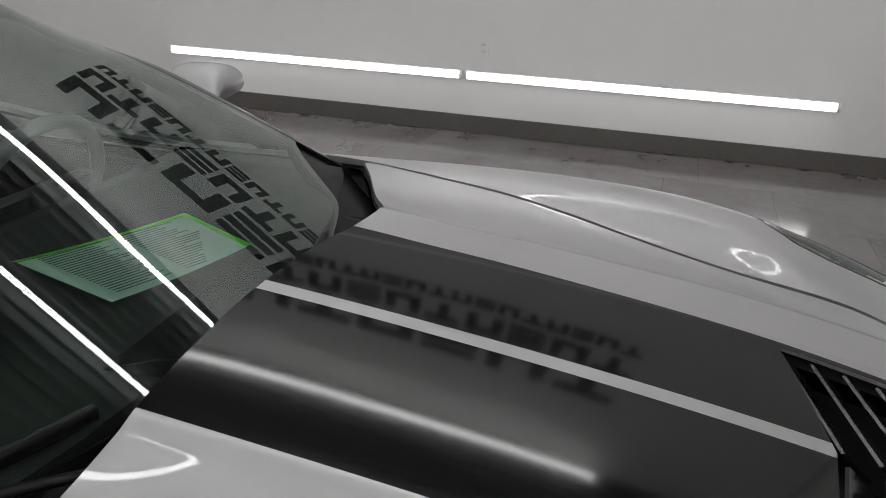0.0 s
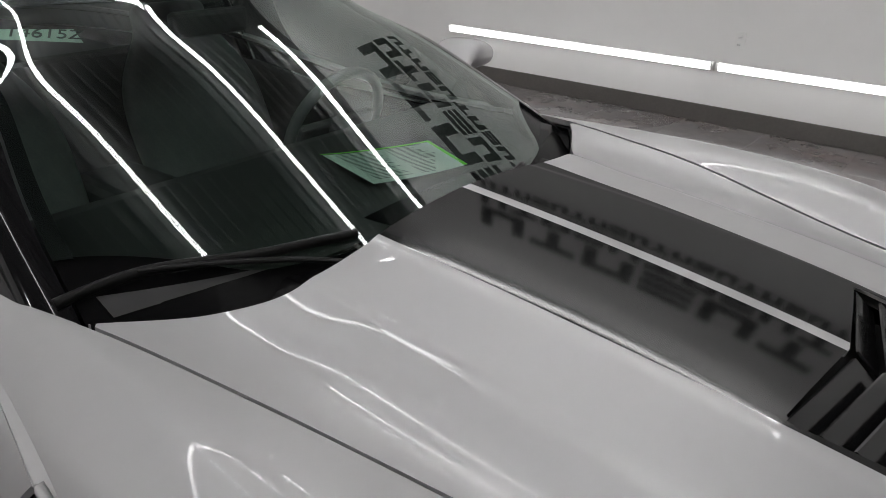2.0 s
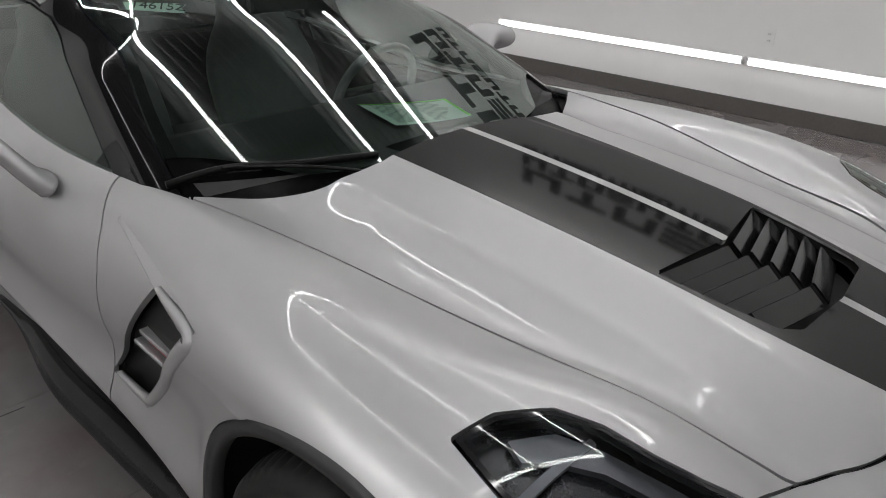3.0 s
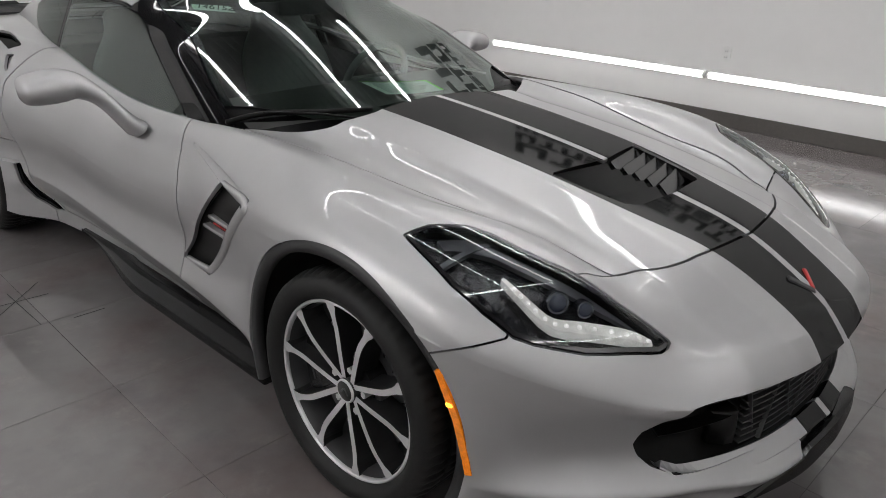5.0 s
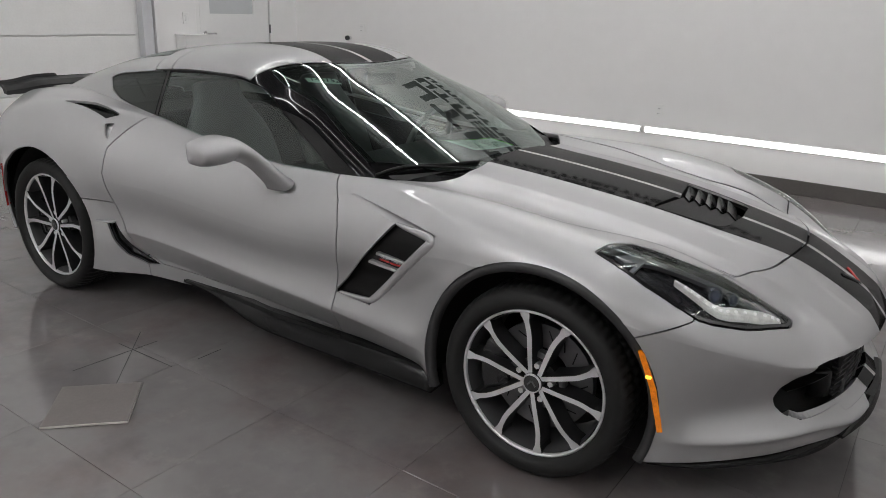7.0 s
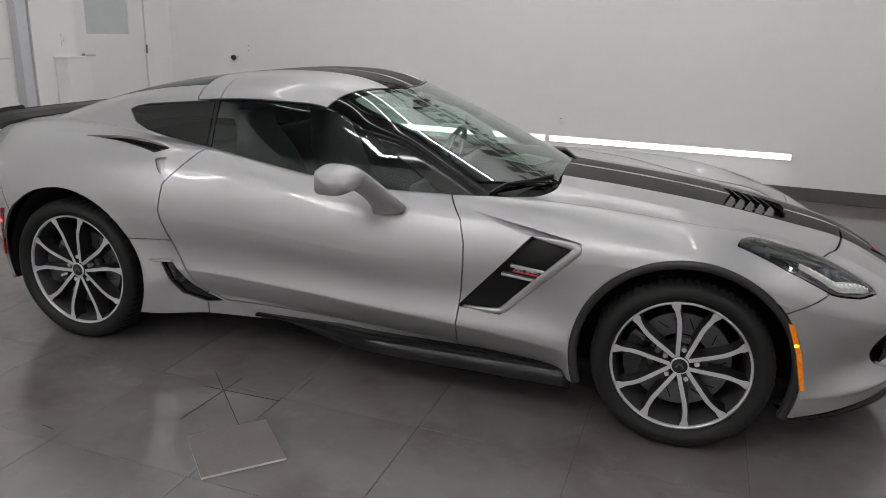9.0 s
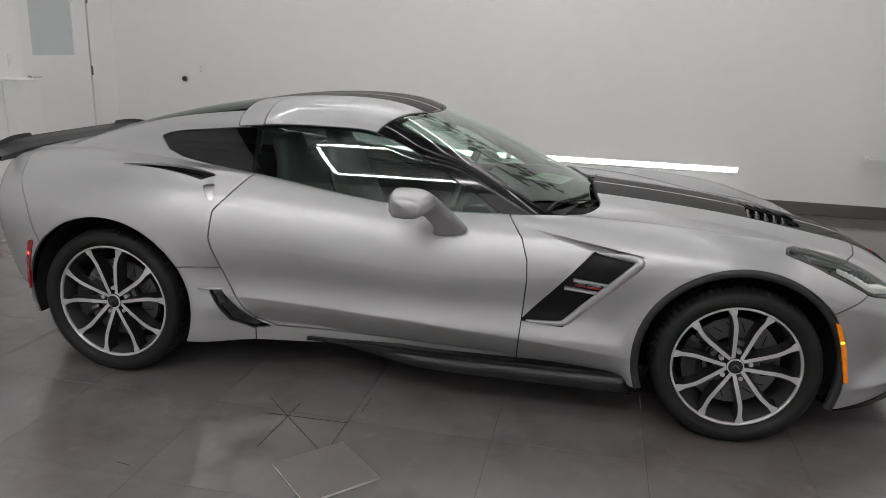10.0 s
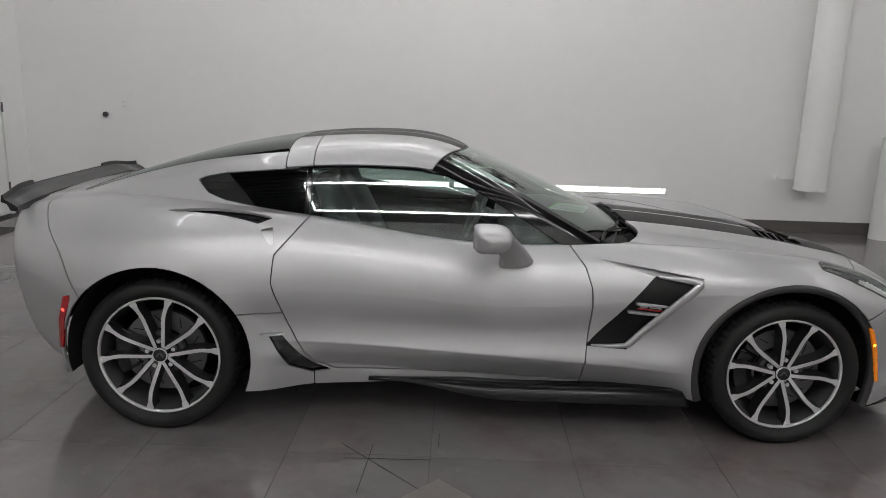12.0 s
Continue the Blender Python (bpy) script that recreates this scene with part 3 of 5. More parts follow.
# ---- the car ----
car = tagged(empty("sports_car"), "silver low sports coupe with black stripes parked on grey tiles", "car")
hood_rear = spline((0, 0.765), (0.25, 0.778), (0.40, 0.792), (0.46, 0.785), (0.542, 0.74), (0.645, 0.685), (0.72, 0.636))
hood_side = spline((0.636, 0.716), (0.82, 0.686), (0.95, 0.667), (1.18, 0.624), (1.37, 0.584), (1.6, 0.538), (1.7, 0.517), (1.80, 0.490), (1.84, 0.474), (1.87, 0.435), (1.95, 0.36))
hood_front = spline((0, 1.972), (0.18, 1.952), (0.30, 1.926), (0.364, 1.904), (0.43, 1.868), (0.476, 1.838), (0.54, 1.822), (0.6, 1.812), (0.9, 1.81))
tail_seam = spline((0.5, -1.60), (0.62, -1.666), (0.656, -1.687), (0.776, -1.742), (0.9, -1.87), (0.95, -1.93), (1.05, -2.0))
stripe_w = spline((0.77, 0.281), (1.5, 0.250), (1.75, 0.222), (1.95, 0.187), (2.1, 0.166), (2.28, 0.160))
DOOR = [(-0.66, 1.10), (-0.70, 0.97), (-0.857, 0.796), (-0.868, 0.672), (-0.803, 0.496), (-0.735, 0.36), (-0.695, 0.305), (-0.609, 0.268), (-0.335, 0.266), (0.159, 0.255), (0.483, 0.243), (0.497, 0.436), (0.508, 0.60), (0.503, 0.68), (0.475, 0.764), (0.40, 0.86), (0.33, 1.10)]
HEADLIGHT = [(1.500, 0.838), (1.515, 0.775), (1.562, 0.702), (1.62, 0.670), (1.69, 0.654), (1.755, 0.632), (1.811, 0.605), (1.90, 0.577), (1.976, 0.546), (2.018, 0.531), (2.021, 0.545), (2.018, 0.568), (2.004, 0.599), (1.981, 0.642), (1.956, 0.686), (1.929, 0.726), (1.911, 0.746), (1.880, 0.778), (1.851, 0.805), (1.815, 0.830), (1.785, 0.838), (1.745, 0.847), (1.66, 0.854), (1.56, 0.846)]
SCOOP = [(1.512, -0.02), (1.474, 0.236), (1.60, 0.222), (1.695, 0.203), (1.725, 0.17), (1.742, -0.02)]
GRILLE = [(-0.05, 0.490), (0.17, 0.493), (0.33, 0.500), (0.43, 0.502), (0.50, 0.496), (0.573, 0.487), (0.600, 0.462), (0.633, 0.420), (0.634, 0.382), (0.622, 0.350), (0.604, 0.325), (0.565, 0.304), (0.28, 0.298), (-0.05, 0.305)]
VENT = [(0.775, 0.740), (0.955, 0.726), (0.665, 0.416), (0.500, 0.424)]
GILL = [(0.53, 0.798), (0.53, 0.791), (0.765, 0.738), (0.95, 0.724), (0.968, 0.742)]
QUARTER_VENT = [(-1.33, 0.79), (-1.13, 0.755), (-0.88, 0.795), (-0.935, 0.829)]
ROCKER_VENT = [(-0.885, 0.452), (-0.835, 0.452), (-0.748, 0.345), (-0.702, 0.293), (-0.63, 0.262), (-0.71, 0.252), (-0.80, 0.295)]
HANDLE = [(-0.915, 0.893), (-0.872, 0.897), (-0.868, 0.835), (-0.885, 0.845)]
GAP = 0.0026
R_ARCH_F, R_ARCH_R = 0.408, 0.402


def fields(V):
    return V[:, 0], np.abs(V[:, 1]), V[:, 2]


def arch_f(V):
    x, w, z = fields(V)
    return np.maximum(np.hypot(x - AXLE_F, z - HUB_F) - R_ARCH_F, 0.55 - w)


def arch_r(V):
    x, w, z = fields(V)
    return np.maximum(np.hypot(x - AXLE_R, z - HUB_R) - R_ARCH_R, 0.55 - w)


def cabin_f(V):
    x, w, z = fields(V)
    return np.maximum(np.maximum(w - side_width(x, z) + 0.010, z - roof_height(x, w) + 0.010), np.maximum(np.maximum(-1.95 - x, x - 0.82), 0.76 - z))


def hood_f(V):
    x, w, z = fields(V)
    return np.maximum(np.maximum(hood_rear(w) - x, w - hood_side(x)), np.maximum(x - hood_front(w), 0.3 - x))


def cowl_f(V):
    x, w, z = fields(V)
    return np.maximum(np.maximum(x - hood_rear(w), w - np.clip(hood_side(x), 0.70, 0.728 + 0.022 * step((x - 0.45) / 0.1))), np.maximum(0.30 - x, 0.7 - z))


def light_f(V):
    x, w, z = fields(V)
    return np.maximum(inside(x, w, HEADLIGHT, 0.004), 0.5 - z)


def nose_f(V):
    x, w, z = fields(V)
    return np.minimum(np.maximum(z - 0.578 - 0.42 * (x - 1.648), 1.5 - x), hood_front(w) - x)


def tail_f(V):
    x, w, z = fields(V)
    return np.maximum(x - tail_seam(z), x + 1.5)


def door_f(V):
    x, w, z = fields(V)
    return np.maximum(inside(x, z, DOOR), 0.62 - w)


def sill_f(V):
    x, w, z = fields(V)
    return np.maximum(np.maximum(-0.70 - x, x - 0.483), np.maximum(z - 0.30, 0.6 - w))


def grille_f(V):
    x, w, z = fields(V)
    return np.maximum(inside(w, z, GRILLE, 0.004), 1.6 - x)


def vent_f(V):
    x, w, z = fields(V)
    return np.maximum(np.minimum(inside(x, z, VENT, 0.006), inside(x, z, GILL)), 0.7 - w)


def slot_f(V):
    x, w, z = fields(V)
    return np.maximum(inside(x, z, VENT, 0.006), 0.7 - w)


def gill_f(V):
    x, w, z = fields(V)
    return np.maximum(inside(x, z, GILL), 0.7 - w)


def quarter_vent_f(V):
    x, w, z = fields(V)
    return np.maximum(inside(x, w, QUARTER_VENT, 0.003), 0.85 - z)


def rocker_vent_f(V):
    x, w, z = fields(V)
    return np.maximum(inside(x, z, ROCKER_VENT, 0.002), 0.7 - w)


def handle_f(V):
    x, w, z = fields(V)
    return np.maximum(inside(x, z, HANDLE, 0.004), 0.7 - w)


def scoop_f(V):
    x, w, z = fields(V)
    return inside(x, w, SCOOP, 0.003)


stripe_mid = spline((0.77, 0.033), (1.5, 0.004), (2.0, -0.012), (2.27, -0.018))


def stripe_f(V, side):
    """One stripe beside the narrow middle strip; the film was laid a little askew."""
    d = side * (V[:, 1] - stripe_mid(V[:, 0]))
    return np.maximum(np.maximum(d - stripe_w(V[:, 0]), 0.0135 - d), 0.20 - V[:, 2])


def cut(mesh, f, gap=GAP):
    """Splits a mesh into what lies within f and what lies without, a gap apart."""
    V, F = mesh
    fv = f(V)
    return clip(V, F, fv + gap), clip(V, F, gap - fv)


def only(mesh, f, shift=0.0):
    return clip(mesh[0], mesh[1], f(mesh[0]) + shift)


def less(mesh, f, shift=0.0):
    return clip(mesh[0], mesh[1], shift - f(mesh[0]))


def inset(mesh, d):
    V, F = mesh
    W = V.copy()
    W[:, :3] -= normals(V, F) * d
    return W, F


shell = body_half()
for _ in range(2):
    shell = finer(shell, lambda V: np.maximum(np.maximum(0.47 - V[:, 0], V[:, 0] - 1.02), np.maximum(np.maximum(0.39 - V[:, 2], V[:, 2] - 0.83), 0.7 + V[:, 1])))
    shell = finer(shell, lambda V: np.maximum(np.maximum(1.48 - V[:, 0], V[:, 0] - 2.05), np.maximum(np.maximum(0.50 + V[:, 1], -0.88 - V[:, 1]), 0.47 - V[:, 2])))
skin = less(less(less(shell, arch_f), arch_r), cabin_f)
liner = less(less(less(less(less(inset(shell, 0.022), arch_f), arch_r), cabin_f), cowl_f), scoop_f)
liner = less(less(less(liner, quarter_vent_f), rocker_vent_f), handle_f)
liner = less(less(less(liner, grille_f), light_f, 0.01), lambda V: vent_f(V), 0.0)
panel("inner_liner", both(*liner), DARK, car, "black inner liner seen in the panel gaps", depth=0)

cowl, skin = cut(skin, cowl_f)
hood, skin = cut(skin, hood_f, 0.0036)
lamp, skin = cut(skin, light_f)
nose, skin = cut(skin, nose_f)
door, skin = cut(skin, door_f)
sill, skin = cut(skin, sill_f)
sill = less(sill, rocker_vent_f)
tail, skin = cut(skin, tail_f)
fender = only(skin, lambda V: -V[:, 0])
quarter = only(skin, lambda V: V[:, 0] + 0.3)
rocker, quarter = cut(quarter, lambda V: np.maximum(V[:, 2] - 0.545, np.abs(V[:, 0] + 0.75) - 0.35))
rocker = less(rocker, rocker_vent_f)
quarter = less(less(less(quarter, quarter_vent_f), rocker_vent_f), handle_f)

panel("cowl", both(*inset(cowl, 0.030)), APRON, car, "black plastic cowl under the windscreen", depth=0)
hood = less(hood, scoop_f)
hood, nose = both(*hood), both(*less(nose, grille_f))
hood_skin = panel("hood", less(less(hood, lambda V: stripe_f(V, -1)), lambda V: stripe_f(V, 1)), PAINT, car, "silver hood with a raised middle and black stripes", depth=0.012)
nose_skin = panel("front_fascia", less(less(nose, lambda V: stripe_f(V, -1)), lambda V: stripe_f(V, 1)), PAINT, car, "silver front fascia round a black grille")


def smoothed_line(knots, n=4):
    """Points along a spline through rows of numbers."""
    f = [spline(*enumerate(c)) for c in zip(*knots)]
    return [tuple(float(g(t)) for g in f) for t in np.linspace(0, len(knots) - 1, (len(knots) - 1) * n + 1)]


def sided(mesh, side):
    V, F = mesh
    return (V, F) if side < 0 else (mirrored(V), F[:, ::-1])


for side in (-1, 1):
    panel("stripe", only(hood, lambda V: stripe_f(V, side)), STRIPE, hood_skin, "satin black stripe", depth=0)
    panel("stripe", only(nose, lambda V: np.maximum(stripe_f(V, side), 0.40 - V[:, 2])), STRIPE, nose_skin, "satin black stripe", depth=0)
    panel("chin_stripe", only(nose, lambda V: np.maximum(stripe_f(V, side), V[:, 2] - 0.40)), STRIPE, nose_skin, "satin black stripe under the grille", depth=0)
    panel("front_fender", sided(less(fender, vent_f), side), PAINT, car, depth=0.014)
    V, F = only(less(shell, slot_f, -0.002), gill_f, -0.004)
    lo, hi = np.interp(V[:, 0], (0.53, 0.765, 0.95), (0.791, 0.738, 0.724)), np.interp(V[:, 0], (0.53, 0.968), (0.798, 0.742))
    deep = 0.0015 + 0.024 * np.clip((V[:, 0] - 0.53) / 0.34, 0, 1) * (1 - 0.65 * np.clip((V[:, 0] - 0.80) / 0.15, 0, 1)) * np.clip((V[:, 2] - lo) / np.maximum(hi - lo, 0.004), 0, 1)
    N = normals(V, F)
    E = np.concatenate([F[:, [0, 1]], F[:, [1, 2]], F[:, [2, 0]]])
    _, inv, cnt = np.unique(np.sort(E, 1), axis=0, return_inverse=True, return_counts=True)
    E = E[cnt[inv.ravel()] == 1]
    k, i = len(E), np.arange(len(E)) + len(V)
    low, top = V[:, :3] - N * deep[:, None], V[:, :3] - N * 0.001
    P = np.concatenate([low, low[E[:, 0]], low[E[:, 1]], top[E[:, 0]], top[E[:, 1]]])
    Q = np.concatenate([np.stack([i + k, i, i + 2 * k], 1), np.stack([i + k, i + 2 * k, i + 3 * k], 1)])
    panel("gill", sided((P, np.concatenate([F, Q])), side), PAINT, car, "creased silver gill above the side vent", depth=0)
    flank = shell[0][shell[0][:, 1] < -0.7]
    way = smoothed_line([(0.776, 0.742, 0.003), (0.80, 0.738, 0.007), (0.87, 0.733, 0.012), (0.930, 0.728, 0.016), (0.948, 0.718, 0.018), (0.941, 0.704, 0.018), (0.87, 0.632, 0.017), (0.76, 0.517, 0.016), (0.69, 0.444, 0.015), (0.672, 0.430, 0.013), (0.652, 0.424, 0.011), (0.58, 0.421, 0.008), (0.515, 0.423, 0.003)])
    rings = []
    for q, (x, z, a) in enumerate(way):
        (xa, za, _), (xb, zb, _) = way[max(q - 1, 0)], way[min(q + 1, len(way) - 1)]
        t = Vector((xb - xa, zb - za)).normalized()
        w = -float(flank[np.argmin((flank[:, 0] - x) ** 2 + (flank[:, 2] - z) ** 2), 1])
        ring = []
        for g in range(12):
            cs, sn = math.cos(2 * math.pi * g / 12), math.sin(2 * math.pi * g / 12)
            cs, sn = math.copysign(abs(cs) ** 0.7, cs) * a, math.copysign(abs(sn) ** 0.7, sn)
            ring.append((x - t.y * cs, side * (w - 0.004 + sn * (0.006 + 0.35 * a)), z + t.x * cs))
        rings.append(ring)
    n = len(rings)
    F = [(r * 12 + g, r * 12 + (g + 1) % 12, r * 12 + 12 + (g + 1) % 12, r * 12 + 12 + g) for r in range(n - 1) for g in range(12)]
    solid("side_vent_frame", [p for r in rings for p in r], F + [tuple(range(12)), tuple(range(n * 12 - 12, n * 12))], PAINT, car, "silver frame of the side vent")
    panel("door", sided(door, side), PAINT, car)
    panel("sill", sided(sill, side), PAINT, car)
    panel("rocker_panel", sided(rocker, side), PAINT, car)
    panel("rear_quarter", sided(quarter, side), PAINT, car)
panel("rear_fascia", both(*tail), PAINT, car)


cabin = cabin_half()
rail_w = cabin[2]
cab = (cabin[0], cabin[1])
rail = spline(*[(float(x), float(w)) for x, w in zip(np.linspace(0.86, -2.05, 300)[::12], rail_w[::12])])


def wind_f(V):
    x, w, z = fields(V)
    head = -0.025 - 0.16 * (w / 0.6) ** 2
    return np.maximum(head - x, w - rail(x) + 0.055 + 0.03 * step((0.5 - x) / 0.5))


def roof_f(V):
    x, w, z = fields(V)
    head = -0.035 - 0.16 * (w / 0.6) ** 2
    return np.maximum(np.maximum(x - head, -0.735 - x), rail_line(V))


def rail_line(V):
    x, w, z = fields(V)
    return z_rail(x) - z


z_rail = spline((0.35, 0.80), (0.1, 0.965), (-0.1, 1.09), (-0.2, 1.134), (-0.35, 1.149), (-0.55, 1.150), (-0.8, 1.135), (-1.0, 1.11), (-1.2, 1.075))
GLASS_DOOR = [(0.395, 0.828), (0.27, 0.903), (0.085, 1.008), (-0.04, 1.076), (-0.13, 1.114), (-0.25, 1.135), (-0.5, 1.143), (-0.735, 1.132), (-0.735, 0.80), (0.375, 0.80)]
GLASS_QUARTER = [(-0.765, 1.125), (-0.82, 1.122), (-1.141, 1.088), (-1.225, 1.070), (-1.255, 1.058), (-1.21, 1.012), (-1.126, 0.985), (-0.765, 0.935)]


def side_f(V):
    x, w, z = fields(V)
    return np.maximum(inside(x, z, GLASS_DOOR), rail(x) - 0.05 - w)


def quarter_f(V):
    x, w, z = fields(V)
    return np.maximum(inside(x, z, GLASS_QUARTER, 0.005), rail(x) - 0.06 - w)


def hatch_f(V):
    x, w, z = fields(V)
    return np.maximum(np.maximum(x + 0.86, -1.88 - x), w - rail(x) + 0.075)


def hoop_f(V):
    x, w, z = fields(V)
    return np.maximum(np.maximum(x + 0.735, -0.86 - x), z_rail(x) - z)


glass_base = spline((0, 0.795), (0.20, 0.778), (0.30, 0.756), (0.40, 0.722), (0.462, 0.688), (0.50, 0.648), (0.56, 0.586), (0.62, 0.534), (0.68, 0.495), (0.74, 0.47))
wind, cab = cut(cab, wind_f)
apron = only(wind, lambda V: glass_base(np.abs(V[:, 1])) - 0.006 - V[:, 0])
wind = only(wind, lambda V: V[:, 0] - glass_base(np.abs(V[:, 1])))
panel("cowl_cover", both(*inset(apron, 0.008)), APRON, car, "black plastic cover at the foot of the windscreen", depth=0.02)
roof, cab = cut(cab, roof_f)
hoop, cab = cut(cab, hoop_f)
sideglass, cab = cut(cab, side_f)
quarterglass, cab = cut(cab, quarter_f)
hatch, cab = cut(cab, hatch_f)
pillar = only(cab, lambda V: -0.80 - V[:, 0])
sail = only(cab, lambda V: V[:, 0] + 0.80)

ws = panel("windscreen", both(*wind), WINDSHIELD, car, "clear green-tinted windscreen with lamp reflections", depth=0)
frit = only(wind, lambda V: np.maximum(-(np.maximum(-0.025 - 0.16 * (np.abs(V[:, 1]) / 0.6) ** 2 - V[:, 0], np.abs(V[:, 1]) - rail(V[:, 0]) + 0.055 + 0.03 * step((0.5 - V[:, 0]) / 0.5)) + 0.03), -9))
panel("frit", both(*inset(frit, 0.004)), GLOSS_BLACK, ws, "black border of the glass", depth=0)
roof_skin = panel("roof", both(*less(roof, lambda V: np.maximum(np.abs(V[:, 1]) - 0.245, 0.0135 - np.abs(V[:, 1])))), PAINT, car, "silver lift-off roof panel with black stripes")
panel("roof_hoop", both(*only(hoop, lambda V: np.abs(V[:, 1]) - 0.0135)), PAINT, roof_skin)
for side in (-1, 1):
    panel("roof_hoop", sided(only(hoop, lambda V: 0.245 - np.abs(V[:, 1])), side), PAINT, roof_skin)
panel("hatch_glass", both(*hatch), DARK_GLASS, car, "dark curved rear hatch glass", depth=0.004)
for side in (-1, 1):
    panel("stripe", sided(only(roof, lambda V: np.maximum(np.abs(V[:, 1]) - 0.245, 0.0135 - np.abs(V[:, 1]))), side), STRIPE, roof_skin, "satin black stripe", depth=0)
    panel("stripe", sided(only(hoop, lambda V: np.maximum(np.abs(V[:, 1]) - 0.245, 0.0135 - np.abs(V[:, 1]))), side), STRIPE, roof_skin, "satin black stripe", depth=0)
    panel("side_window", sided(sideglass, side), SIDE_GLASS, car, depth=0.004)
    panel("quarter_window", sided(quarterglass, side), DARK_GLASS, car, depth=0.004)
    panel("pillar", sided(pillar, side), PILLAR, car, "gloss black windscreen pillar", depth=0.01)
    panel("sail_panel", sided(sail, side), PAINT, car, depth=0.01)

# scoop well, grille well, lamp housings
lights = {}
panel("scoop_well", both(*inset(only(shell, scoop_f, -0.01), 0.05)), DARK, car, "black well of the hood vent", depth=0)
panel("grille_backing", both(*inset(only(shell, grille_f, -0.02), 0.085)), DARK, car, depth=0)
for side in (-1, 1):
    hl = panel("headlight", sided(inset(only(shell, light_f, -0.004), 0.045), side), HOUSING, car, "swept headlight with a white light guide", depth=0)
    lights[side] = hl
    panel("lens", sided(only(lamp, light_f, 0.010), side), LENS, hl, depth=0.004)
    panel("gasket", sided(less(lamp, light_f, -0.0105), side), GLOSS_BLACK, hl, "black edge of the lens", depth=0.012)
    panel("side_vent", sided(inset(only(shell, slot_f, -0.004), 0.026), side), MESH_BLACK, car, "gloss black side vent", depth=0)
    panel("quarter_vent", sided(inset(only(shell, quarter_vent_f, -0.004), 0.035), side), DARK, car, "black intake on the rear haunch", depth=0)
    panel("rocker_vent", sided(inset(only(shell, rocker_vent_f, -0.004), 0.03), side), GLOSS_BLACK, car, "black slot ahead of the rear wheel", depth=0)
    panel("door_handle", sided(inset(only(shell, handle_f, -0.004), 0.020), side), ALLOY, car, "recessed silver door handle", depth=0)


# ---- wheels ----
def wheel(name, R, rim, width, turn):
    """A road wheel whose outer face looks along -y, the hub's face at the origin."""
    V, F = lathe([(rim * 0.93, 0.20), (rim * 0.93, 0.02), (rim * 0.955, -0.004)], 72)
    root = solid(name, V, F, BARREL, car, "ten-spoke alloy wheel with a low black tyre")
    k = R - rim
    n = 260
    prof = [(rim - 0.004, 0.0), (rim + 0.10 * k, -0.022), (rim + 0.28 * k, -0.034), (rim + 0.5 * k, -0.037), (rim + 0.72 * k, -0.031), (rim + 0.88 * k, -0.017), (R - 0.004, 0.0), (R, 0.015)]
    for g in range(4):
        c = 0.05 + g * (width - 0.08) / 3.4
        prof += [(R, c - 0.006), (R - 0.007, c - 0.005), (R - 0.007, c + 0.005), (R, c + 0.006)]
    prof += [(R, width - 0.05), (R - 0.012, width - 0.03), (rim + 0.4 * k, width - 0.025), (rim - 0.004, width - 0.05)]
    V, F = lathe(prof, n)
    m = len(prof)
    V = np.array(V)
    for i in range(n):
        if i % 4 == 0:
            for p in range(5, m - 3):
                V[i * m + p] *= (1 - 0.009 / R, 1, 1 - 0.009 / R) if np.hypot(V[i * m + p, 0], V[i * m + p, 2]) > R - 0.005 else 1
    solid("tyre", V, F, RUBBER, root, "black low-profile tyre")
    V, F = lathe([(rim * 0.966, 0.0), (rim * 0.970, -0.012), (rim * 0.990, -0.015), (rim + 0.002, -0.012), (rim + 0.004, 0.0)], 96)
    solid("rim_lip", V, F, ALLOY, root, "bright machined rim lip")
    for s in range(10):
        base = turn + (s // 2) * 2 * math.pi / 5
        sgn = 1 if s % 2 else -1
        V, F, M = [], [], []
        for q in range(17):
            t = q / 16
            p0, p1 = base + sgn * 0.15, base + sgn * 0.315
            h0, h1 = 0.034, rim * 0.975
            dx, dz = h1 * math.cos(p1) - h0 * math.cos(p0), h1 * math.sin(p1) - h0 * math.sin(p0)
            dl = math.hypot(dx, dz)
            # the spoke runs out wide of its pair, then bends towards the rim
            bend = sgn * 0.062 * dl * (min(t / 0.66, (1 - t) / 0.34) - 0.10 * math.exp(-((t - 0.66) / 0.08) ** 2))
            gx = h0 * math.cos(p0) + dx * t - dz / dl * bend
            gz = h0 * math.sin(p0) + dz * t + dx / dl * bend
            r, a = math.hypot(gx, gz), math.atan2(gz, gx)
            wd = 0.0078 + 0.0010 * t + 0.008 * step((t - 0.82) / 0.18)
            y = 0.004 - 0.004 * math.sin(t * math.pi) - 0.014 * t
            c, e = Vector((r * math.cos(a), y, r * math.sin(a))), Vector((-math.sin(a), 0, math.cos(a)))
            back = Vector((0, 0.075 - 0.012 * t, 0))
            V += [c - e * wd, c + e * wd, c + e * (wd + 0.004) + back, c - e * (wd + 0.004) + back]
        for q in range(16):
            b = q * 4
            F += [(b, b + 1, b + 5, b + 4), (b + 1, b + 2, b + 6, b + 5), (b + 3, b, b + 4, b + 7)]
            M += [0, 1, 1]
        sp = solid("spoke", V, F, ALLOY, root, smooth=False)
        sp.data.materials.append(ALLOY_DARK)
        sp.data.polygons.foreach_set("material_index", M)
    V, F = lathe([(0.001, -0.006), (0.028, -0.005), (0.033, -0.001), (0.035, 0.03)], 40)
    cap = solid("hub_cap", V, F, ALLOY_DARK, root, "dark alloy hub cap with a plain wing shape")
    V, F = lathe([(0.0275, -0.004), (0.0285, -0.0065), (0.0320, -0.0055), (0.0335, -0.001)], 40)
